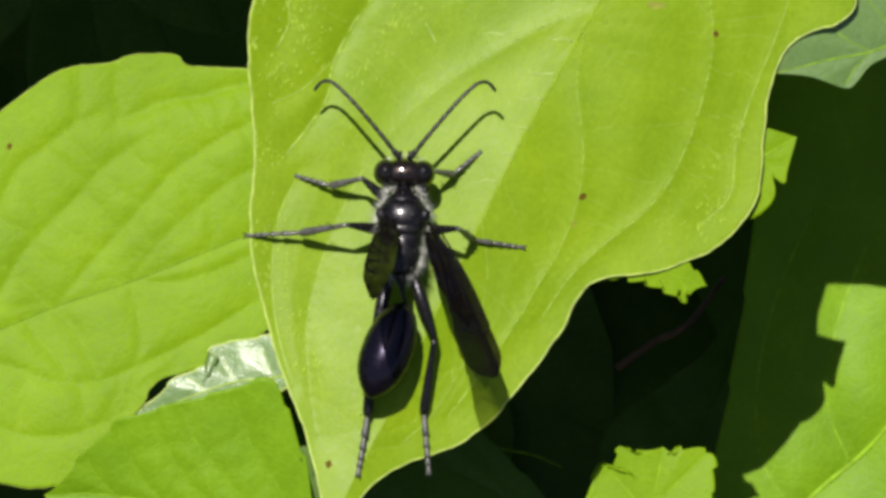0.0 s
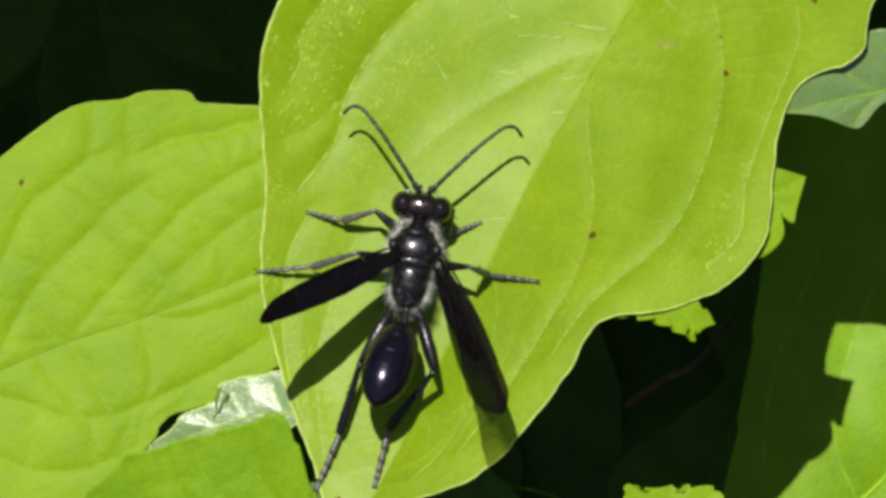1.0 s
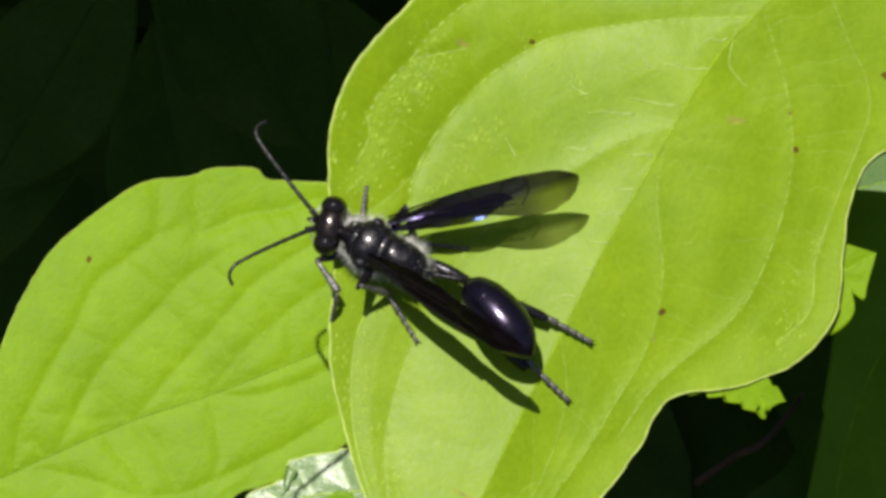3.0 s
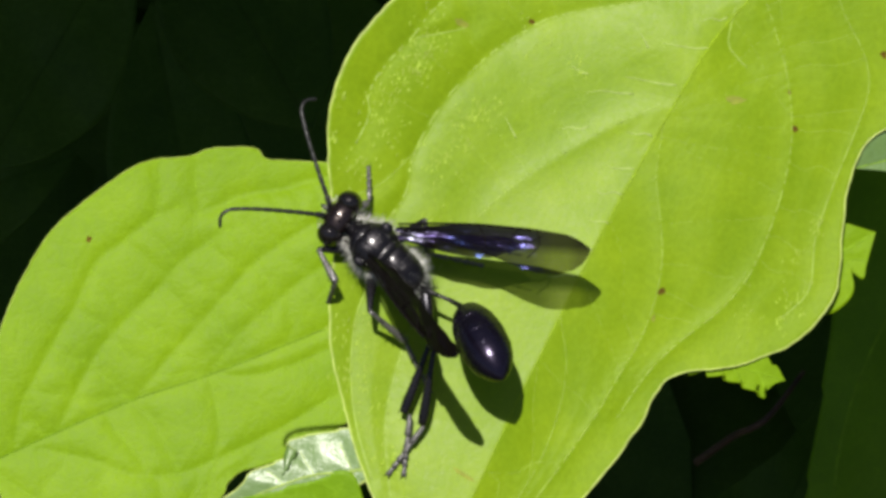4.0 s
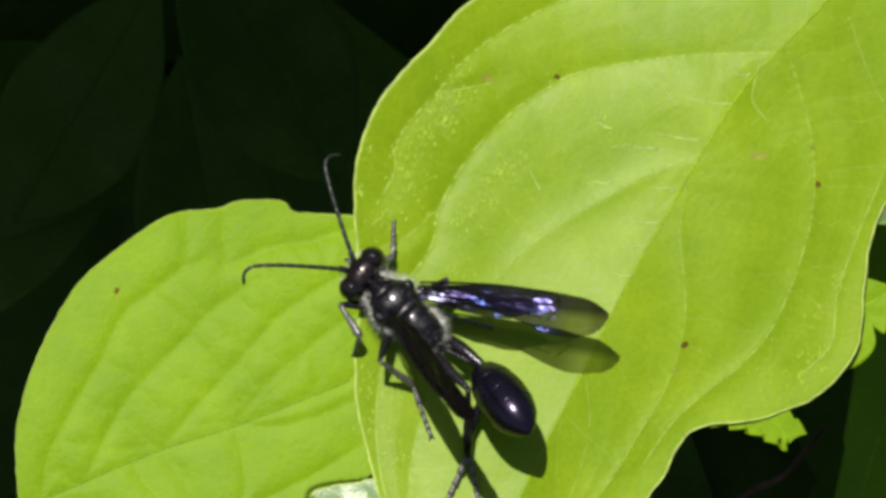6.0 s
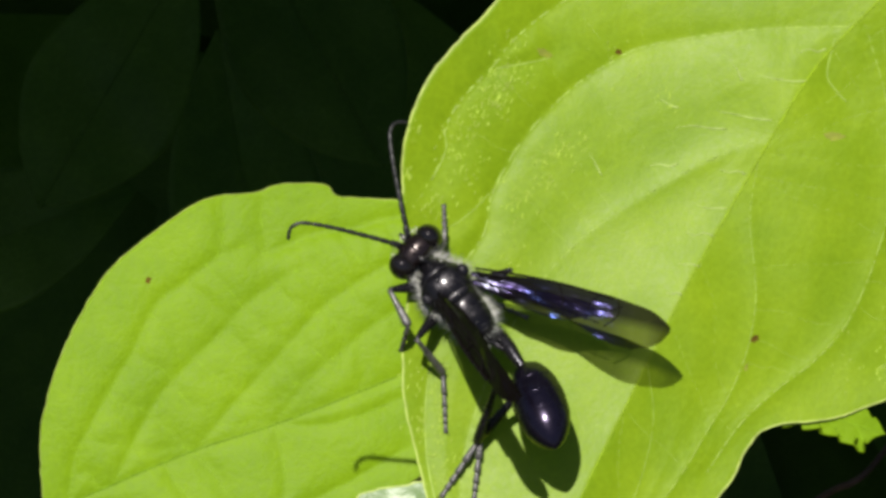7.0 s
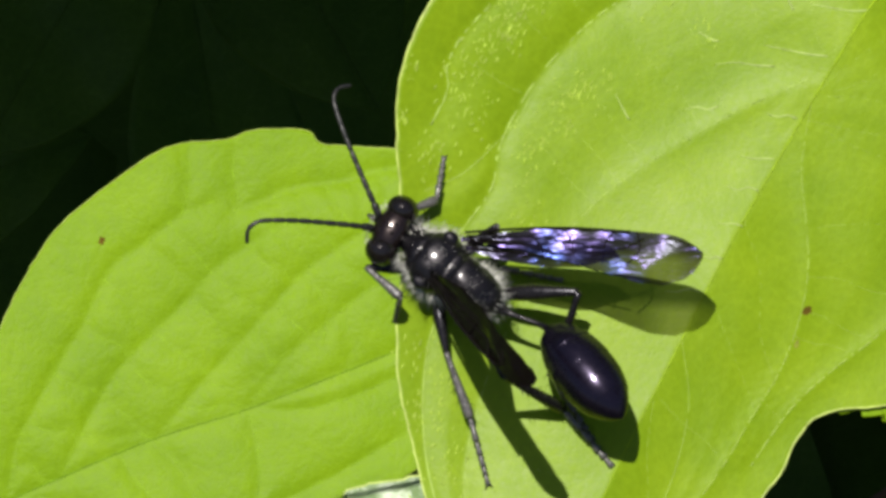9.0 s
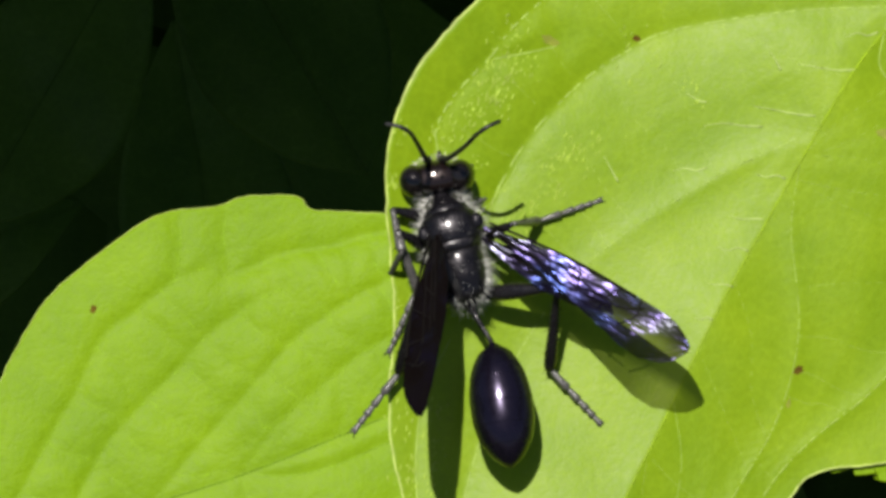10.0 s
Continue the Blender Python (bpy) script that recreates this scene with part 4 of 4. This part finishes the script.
FORE_W = [(0, 0.3), (0.08, 0.55), (0.2, 1.0), (0.35, 1.65), (0.5, 2.3), (0.62, 2.8), (0.74, 3.2), (0.84, 3.15), (0.92, 2.5), (0.97, 1.5), (1.0, 0.35)]
FOLD_W = [(0, 0.3), (0.1, 0.95), (0.25, 1.7), (0.45, 2.15), (0.6, 2.15), (0.75, 1.95), (0.87, 1.65), (0.95, 1.15), (1.0, 0.35)]
HIND_W = [(0, 0.2), (0.15, 0.7), (0.35, 1.25), (0.55, 1.6), (0.75, 1.6), (0.9, 1.1), (1.0, 0.2)]
VEIN_RUNS = [[(0.28, -0.2), (0.55, -3.0), (0.72, -6.5), (0.6, -10.2)], [(0.1, -0.3), (0.15, -3.5), (-0.15, -6.5), (-0.5, -9.5), (0.2, -11.0)],
             [(0.0, -0.4), (-0.35, -3.5), (-0.95, -6.5), (-1.35, -9.6)], [(-0.1, -0.5), (-0.8, -3.5), (-1.35, -6.5), (-1.85, -8.4)],
             [(0.6, -6.3), (-0.2, -6.7), (-1.0, -6.9)], [(0.62, -9.2), (-0.2, -8.7), (-1.4, -8.6)], [(0.1, -4.4), (-0.6, -4.9), (-1.2, -5.0)], [(0.55, -10.6), (-0.5, -10.8), (-1.5, -10.0)]]
wings = {}
for s in (1, -1):
    blade = membrane(14.6, s, FORE_W if s > 0 else FOLD_W, 0.75, 0.3)
    if s < 0:  # folded lengthwise: its hinder half lies beneath
        under, sheets = membrane(14.4, s, FOLD_W, 0.7, 0.9, 0.95)
        blade = join(blade, ([v + Vector((0, 0, -0.14 * MM)) for v in under], sheets))
    fore = wasp_part("forewing", blade, WING if s > 0 else FOLDED_WING, wasp, "smoky violet-sheened forewing", (2.0, -2.5, 1.15) if s > 0 else (-1.0, -2.3, 1.5))
    for k, run in enumerate(VEIN_RUNS):
        r = spline(run, 16)
        pts = [Vector((x * s * (1.0 if s > 0 or x > 0 else 0.5), y, 0.06 - 0.25 * (y / 14.6) ** 2)) * MM for x, y in r]
        wasp_part("wing_vein", tube(pts, [(0.085 if k == 0 else 0.045) * MM] * 17, 6), WING_VEIN, fore)
    hind = wasp_part("hindwing", membrane(9.2, s, HIND_W, 0.2, 1.7, 1.0 if s > 0 else 0.6), WING if s > 0 else FOLDED_WING, wasp, "shorter smoky hindwing", (1.7, -3.1, 0.95) if s > 0 else (-0.9, -3.0, 1.35))
    for run in ([(0.05, -0.3), (0.1, -3.0), (-0.1, -6.5)], [(0.0, -0.3), (-0.5, -3.0), (-0.95, -6.0)]):
        r = spline(run, 12)
        wasp_part("wing_vein", tube([Vector((x * s * (1.0 if s > 0 else 0.5), y, 0.06)) * MM for x, y in r], [0.04 * MM] * 13, 6), WING_VEIN, hind)
    wings[s] = fore, hind

# ---- legs ----
LEGS = {"front": (0.95, -0.9, -1.25, 2.9, 2.9, 2.9), "mid": (1.25, -2.9, -1.45, 3.8, 4.2, 4.2), "hind": (0.85, -6.2, -0.9, 5.0, 5.8, 4.6)}


def femur(length, thick):
    q = spline([(0, 0.5), (0.15, 0.85), (0.4, 1.0), (0.7, 0.75), (0.93, 0.5), (1, 0.4)], 18)
    return tube([Vector((0, a * length, 0.12 * length * math.sin(a * 3.1) * 0.3)) * MM for a, _ in q], [b * thick * MM for _, b in q], 12)


def tibia(length, thick):
    q = spline([(0, 0.55), (0.2, 0.6), (0.6, 0.85), (0.9, 1.0), (1, 0.8)], 14)
    return tube([Vector((0, a * length, 0)) * MM for a, _ in q], [b * thick * MM for _, b in q], 10)


def add_spines(parent, length, thick, seed):
    rng = random.Random(seed)
    me = mesh_of("spine", *tube([Vector((0, 0, 0)), Vector((0, 0.2, 0.01)) * MM, Vector((0, 0.5, 0)) * MM], [0.035 * MM, 0.025 * MM, 0.005 * MM], 5), LEG_MAT)
    for k in range(9):
        a = rng.uniform(0, 6.28)
        p = Vector((math.cos(a) * thick * 0.6, length * (0.25 + 0.72 * k / 8), math.sin(a) * thick * 0.6))
        child("spine", me, parent).matrix_local = aimed(p * MM, (p + Vector((math.cos(a), 0.9, math.sin(a)))) * MM)


def tarsomere(l, thick):
    return tube([Vector((0, l * a, -0.02 * a)) * MM for a in (0, 0.15, 0.6, 0.92, 1.0)], [r * thick * MM for r in (0.5, 0.7, 0.85, 1.05, 0.6)], 9)


def add_foot(parent, length, thick):
    """The short joints after the first, and two claws."""
    y = 0.36 * length
    for k, share in enumerate((0.2, 0.16, 0.12, 0.16)):
        ob = wasp_part("tarsomere", tarsomere(share * length, thick * (0.95 - 0.04 * k)), DUSTY, parent, "", (0, y, -0.02 * (k + 1)))
        y += share * length
    for s in (1, -1):
        wasp_part("claw", tube([Vector((s * 0.05, y - 0.05, -0.1)) * MM, Vector((s * 0.2, y + 0.16, -0.12)) * MM, Vector((s * 0.26, y + 0.28, -0.22)) * MM], [0.06 * MM, 0.045 * MM, 0.01 * MM], 6), LEG_MAT, parent)


def aimed(a, b):
    """A pose at a whose y points to b, z kept up."""
    d = (b - a).normalized()
    z = Vector((0, 0, 1)) - d * d.z
    z = z.normalized() if z.length > 1e-4 else Vector((0, -1, 0))
    x = d.cross(z)
    return Matrix.Translation(a) @ Matrix((x, d, z)).transposed().to_4x4()


limbs = {}
for kind, (x, y, z, lf, lt, ls) in LEGS.items():
    big = 1.25 if kind == "hind" else 1.0
    for s in (1, -1):
        wasp_part("coxa", blob(x * s * 0.85, y, z + 0.2, 0.42, 0.55, 0.62, 8, 12), BLACK, wasp)
        thigh = wasp_part("femur", femur(lf, 0.42 * big), LEG_MAT, wasp)
        shin = wasp_part("tibia", tibia(lt, 0.32 * big), DUSTY if kind != "hind" else LEG_MAT, wasp)
        foot = wasp_part("tarsus", tarsomere(ls * 0.36, 0.22 * big), DUSTY, wasp)
        add_spines(shin, lt, 0.32 * big, s + y)
        add_foot(foot, ls, 0.22 * big)
        limbs[kind, s] = thigh, shin, foot

# ---- movement ----
BODY = [(0.0, 873, 483, 88), (0.5, 863, 489, 89), (1.0, 882, 476, 81), (1.2, 862, 456, 87), (1.4, 757, 418, 116), (1.5, 732, 438, 123), (1.7, 698, 393, 145), (2.0, 692, 396, 149), (2.5, 648, 374, 157), (2.7, 625, 355, 157), (3.8, 642, 381, 142), (4.5, 640, 395, 140), (5.0, 633, 382, 143), (5.5, 638, 389, 138), (5.7, 634, 395, 139), (7.0, 641, 377, 131), (7.5, 624, 397, 140), (8.0, 619, 399, 146), (8.5, 618, 403, 142), (9.0, 617, 404, 145), (9.5, 621, 409, 141), (9.7, 664, 353, 120), (10.0, 679, 247, 105)]
ABDOMEN = [(0.0, -19, 8.4), (0.5, -17, 8.0), (1.0, -10, 7.0), (1.2, -13, 7.6), (1.4, -22, 7.7), (1.5, -19, 8.1), (1.7, -26, 7.8), (2.0, -26, 9.8), (2.5, -30, 8.5), (2.7, -24, 8.2), (3.8, -27, 6.7), (4.5, -14, 6.8), (5.0, -11, 6.6), (5.5, -14, 6.8), (5.7, -12, 6.8), (7.0, -23, 6.8), (7.5, -24, 7.0), (8.0, -22, 6.8), (8.5, -18, 7.2), (9.0, -17, 7.3), (9.5, -21, 7.4), (9.7, -13, 7.7), (10.0, -7, 7.6)]
TUCK = [(0, 0.8), (0.5, 0.9), (1.0, 1.7), (1.2, 1.2), (1.5, 0.2), (2.0, 0), (2.7, -0.2), (3.8, -0.7), (5.7, -0.6), (7.0, -0.5), (9.5, -0.5), (10, -0.1)]   # how far the waist is drawn in, mm
WING_RIGHT = [(0.0, 26, 12.2), (0.5, 26, 12.3), (1.0, 32, 12.1), (1.2, 33, 13.2), (1.4, 31, 15.1), (1.5, 40, 14.5), (1.7, 38, 14.4), (2.0, 38, 14.3), (2.5, 38, 14.3), (2.7, 41, 14.6), (3.8, 33, 14.9), (4.5, 37, 14.9), (5.0, 34, 14.7), (5.5, 39, 14.7), (5.7, 36, 15.0), (7.0, 34, 14.6), (7.5, 33, 14.8), (8.0, 31, 14.9), (8.5, 33, 14.9), (9.0, 33, 14.8), (9.5, 38, 14.6), (9.7, 39, 15.0), (10.0, 45, 13.9)]
WING_LEFT = [(0.0, -11, 7.6), (0.5, -11, 7.6), (1.0, -51.0, 12.2), (1.2, -41.5, 13.3), (1.4, -23.5, 17.1), (1.5, -13.8, 14.6), (1.7, -16.4, 11.2), (2.0, -10.9, 13.8), (2.5, -11.8, 14.4), (2.7, -10.8, 14.4), (3.8, -19.5, 11.1), (4.5, -12.1, 12.4), (5.0, -21.5, 10.8), (5.5, -17.3, 11.6), (5.7, -17.3, 11.7), (7.0, -11.4, 10.8), (7.5, -15.3, 11.3), (8.0, -15.3, 11.2), (8.5, -15.3, 11.3), (9.0, -20.6, 10.5), (9.5, -19.3, 11.9), (9.7, -14.8, 13.0), (10.0, -23.0, 12.2)]
FRONT_RIGHT = [(0.0, 1008, 417), (1.0, 990, 475), (1.2, 987, 436), (1.4, 850, 371), (1.5, 816, 386), (1.7, 663, 268), (2.0, 662, 278), (2.5, 668, 271), (2.7, 667, 277), (3.8, 669, 276), (4.5, 670, 280), (5.0, 668, 275), (5.5, 673, 277), (5.7, 669, 281), (7.0, 669, 278), (7.5, 670, 286), (8.0, 676, 283), (8.5, 668, 283), (9.0, 667, 282), (9.5, 667, 286), (9.7, 717, 339), (10.0, 734, 251)]
FRONT_LEFT = [(0.0, 683, 458), (0.5, 683, 460), (1.0, 684, 457), (1.2, 677, 452), (1.4, 605, 491), (1.5, 557, 429), (1.7, 603, 503), (2.0, 596, 514), (2.5, 597, 501), (2.7, 598, 507), (3.8, 599, 516), (4.5, 600, 512), (5.0, 598, 515), (5.5, 602, 513), (5.7, 599, 518), (7.0, 599, 519), (7.5, 597, 520), (8.0, 599, 517), (8.5, 600, 519), (9.0, 599, 517), (9.5, 599, 520), (9.7, 596, 523), (10.0, 605, 355)]
MID_LEFT = [(0.0, 598, 563), (0.5, 599, 565), (1.0, 599, 562), (1.2, 592, 573), (1.4, 590, 571), (1.5, 592, 479), (1.7, 788, 638), (2.0, 797, 604), (2.5, 777, 717), (2.7, 733, 531), (3.8, 779, 671), (4.5, 780, 645), (5.0, 779, 630), (5.5, 738, 658), (5.7, 746, 659), (7.0, 674, 651), (7.5, 732, 651), (8.0, 736, 611), (8.5, 730, 652), (9.0, 738, 763), (9.5, 733, 674), (9.7, 571, 587), (10.0, 603, 465)]
MID_RIGHT = [(0.0, 1088, 587), (0.5, 1089, 583), (1.0, 1096, 580), (1.2, 1093, 591), (1.4, 920, 456), (1.5, 888, 363), (1.7, 868, 408), (2.0, 832, 434), (2.5, 843, 387), (2.7, 827, 376), (3.8, 874, 441), (4.5, 850, 455), (5.0, 884, 437), (5.5, 868, 443), (5.7, 856, 457), (7.0, 806, 462), (7.5, 830, 458), (8.0, 833, 453), (8.5, 835, 457), (9.0, 834, 455), (9.5, 830, 462), (9.7, 815, 432), (10.0, 904, 252)]
HIND_LEFT = [(0.0, 788, 1002), (0.5, 800, 969), (1.0, 701, 945), (1.2, 764, 988), (1.4, 803, 951), (1.5, 814, 958), (1.7, 849, 830), (2.0, 946, 767), (2.5, 1088, 613), (2.7, 1092, 606), (3.8, 709, 806), (4.5, 750, 840), (5.0, 944, 704), (5.5, 707, 743), (5.7, 776, 790), (7.0, 670, 759), (7.5, 716, 769), (8.0, 874, 748), (8.5, 746, 782), (9.0, 908, 718), (9.5, 762, 763), (9.7, 641, 741), (10.0, 553, 578)]
HIND_RIGHT = [(0.0, 915, 982), (0.5, 910, 968), (1.0, 804, 941), (1.2, 779, 983), (1.4, 950, 796), (1.5, 983, 767), (1.7, 960, 782), (2.0, 1052, 670), (2.5, 1133, 437), (2.7, 1135, 441), (3.8, 735, 830), (4.5, 800, 768), (5.0, 884, 650), (5.5, 768, 773), (5.7, 837, 770), (7.0, 722, 764), (7.5, 781, 761), (8.0, 862, 724), (8.5, 771, 774), (9.0, 880, 680), (9.5, 803, 738), (9.7, 1014, 709), (10.0, 902, 569)]
HEAD_TURN = [(0, 0), (0.9, 0), (1.2, 0), (1.5, 26), (1.7, 26), (2.0, 26), (2.5, 14), (2.7, 14), (3.8, 8), (9.5, 8), (9.7, -4), (10.0, -8)]
FEELERS = {1: [(0, 7, 0), (1.2, 7, 0), (1.5, 38, 34), (1.7, 44, 50), (2.0, 62, 76), (2.2, 45, 50), (2.5, 12, 0), (2.7, 8, 0), (3.8, 6, 0), (4.5, 6, 0), (5.0, 5, 0), (5.5, 9, 0), (5.7, 9, 0), (7.0, 9, 0), (8.0, 7, 0), (8.5, 8, 0), (9.0, 7, 0), (9.5, 5, 0), (9.7, 12, 30), (10.0, 30, 82)],
           -1: [(0, -4, 0), (1.2, -4, 0), (1.5, -8, 0), (2.0, -25, 0), (2.5, -3, 25), (2.7, -5, 25), (3.8, -18, 15), (4.5, -17, 15), (5.5, -13, 15), (7.5, -20, 15), (8.5, -23, 20), (9.5, -20, 20), (9.7, -25, 40), (10.0, -40, 78)]}
LEFT_TWIST = [(0, 20), (0.5, 20), (1.0, 12), (1.4, -36), (1.5, -44), (1.7, -46), (9.5, -46), (10.0, -10)]
RIGHT_TWIST = [(0, -22), (1.2, -20), (1.4, -3), (1.5, 20), (1.7, 22), (2.0, 24), (2.5, 28), (2.7, 28), (3.8, 18), (4.5, 17), (5.0, -2), (5.5, -2), (5.7, 9), (7.0, 18), (7.5, 16), (8.0, 10), (8.5, 16), (9.0, -3), (9.5, 7), (9.7, 22), (10.0, -3)]
FEET = {("front", 1): FRONT_RIGHT, ("front", -1): FRONT_LEFT, ("mid", 1): MID_RIGHT, ("mid", -1): MID_LEFT, ("hind", 1): HIND_RIGHT, ("hind", -1): HIND_LEFT}
SPREAD = {("front", 1): 0.4, ("front", -1): 1.0, ("mid", 1): 0.6, ("mid", -1): 0.7, ("hind", 1): 1.3, ("hind", -1): 0.45}
BACKWARD = {"front": 1.1, "mid": 0.0, "hind": 0.0}
BEND = [(0, 0), (2.7, 0), (3.8, -30), (4.5, -32), (5.0, 0), (5.5, -32), (5.7, -32), (7.0, -22), (7.5, -20), (8.0, 0), (10, 0)]   # the left hind foot's turn at its ankle
STAND = 3.4


def between(rows, t):
    """The row's values at t, on straight lines."""
    r = np.array(rows, float)
    return [float(np.interp(t, r[:, 0], r[:, k])) for k in range(1, r.shape[1])]


def footing(u, v):
    return float(A_SURF.rise([(u, v)])[0])


def body_pose(t):
    u, v, turn = between(BODY, t)
    f = Vector((math.cos(radians(turn)), math.sin(radians(turn)), -0.16 * math.sin(radians(turn)))).normalized()
    n = Vector((0, 0.16, 1)).normalized()
    n = (n - f * n.dot(f)).normalized()
    r = f.cross(n)
    base = 0.16 * (v - 450) * STEP / MM
    m = Matrix((r, f, n)).transposed().to_4x4()
    return PLAN @ Matrix.Translation(flat(u, v, base + STAND)) @ m


def leg_poses(kind, s, t):
    x, y, z, lf, lt, ls = LEGS[kind]
    u, v = between(FEET[kind, s], t)
    hip = Vector((x * s, y, z))
    toe = (body_pose(t).inverted() @ plan(u, v, footing(u, v) + 0.12)) / MM
    out = Vector((toe.x - hip.x, toe.y - hip.y, 0))
    reach = min(out.length, ls * 0.93)
    up = 0.55 + 0.5 * (ls - reach)
    if kind == "front" and s < 0:
        reach = min(out.length, ls * (0.4 + 0.53 * min(1, max(0, (out.length - 4.2) / 2.5))))
        up = math.sqrt((0.95 * ls) ** 2 - reach ** 2)
    along = out.normalized()
    if (kind, s) == ("hind", -1):
        along = Matrix.Rotation(radians(between(BEND, t)[0]), 3, "Z") @ along
    ankle = toe - along * reach + Vector((0, 0, up))
    home = PLAN.inverted() @ body_pose(t)
    lift = 0.0
    for q in (0.0, 0.25, 0.5, 0.75):
        p = (home @ ((ankle + (toe - ankle) * q) * MM)) / MM
        over = footing(784 + p.x * MM / STEP, 441 - p.y * MM / STEP) + 0.22 - p.z
        lift = max(lift, over / (1 - q))
    ankle.z += lift
    d = ankle - hip
    span = min(d.length, (lf + lt) * 0.985)
    ankle = hip + d.normalized() * span
    d = ankle - hip
    along = (lf * lf - lt * lt + span * span) / (2 * span)
    rise = math.sqrt(max(0.0, lf * lf - along * along))
    wide, aft = SPREAD[kind, s], BACKWARD[kind]
    if (kind, s) == ("hind", -1):
        bent = -between(BEND, t)[0] / 32
        wide, aft = wide - 0.85 * bent, -0.6 * bent
    pole = Vector((0, 0, 0.8)) + out.normalized() * 0.2 + Vector((wide * s, aft, 0))
    pole = (pole - d.normalized() * pole.dot(d.normalized())).normalized()
    knee = hip + d.normalized() * along + pole * rise
    return [aimed(a * MM, b * MM) for a, b in ((hip, knee), (knee, ankle), (ankle, toe))]


def motions():
    """Key the wasp and every part of it that moves."""
    times = [r[0] for r in BODY]
    walk(wasp, [(t, body_pose(t)) for t in times])
    walk(head, [(t, Matrix.Translation(head.location) @ pose(0, 0, 0, 0, 0, a)) for t, a in HEAD_TURN])
    for s in (1, -1):
        walk(antennae[s], [(t, Matrix.Translation(antennae[s].location) @ pose(0, 0, 0, b) @ pose(0, 0, 0, 0, 0, a)) for t, a, b in FEELERS[s]])
    rows = []
    for t, turn, far in ABDOMEN:
        up = math.degrees(math.acos(min(1, far / 7.55)))
        home = Vector(WAIST) + Vector((-0.3, 1.0, 0)) * between(TUCK, t)[0]
        rows.append((t, Matrix.Translation(home * MM) @ pose(0, 0, 0, 0, 0, turn) @ pose(0, 0, 0, -up)))
    walk(abdomen, rows)
    for s, table in ((1, WING_RIGHT), (-1, WING_LEFT)):
        for wing, extra in zip(wings[s], (0, 3)):
            rows = []
            for t, turn, far in table:
                up = math.degrees(math.acos(min(1, far / 14.7))) if s < 0 else 8
                if s > 0 and t < 1.3:
                    up = 0.7 * math.degrees(math.acos(min(1, far / 14.7)))
                twist = between(LEFT_TWIST if s < 0 else RIGHT_TWIST, t)[0]
                rows.append((t, Matrix.Translation(wing.location) @ pose(0, 0, 0, 0, 0, turn + s * extra) @ pose(0, 0, 0, -up) @ pose(0, 0, 0, 0, -twist * s, 0)))
            walk(wing, rows)
    for (kind, s), pieces in limbs.items():
        done = [leg_poses(kind, s, t) for t in times]
        for k, piece in enumerate(pieces):
            walk(piece, [(t, d[k]) for t, d in zip(times, done)])


motions()
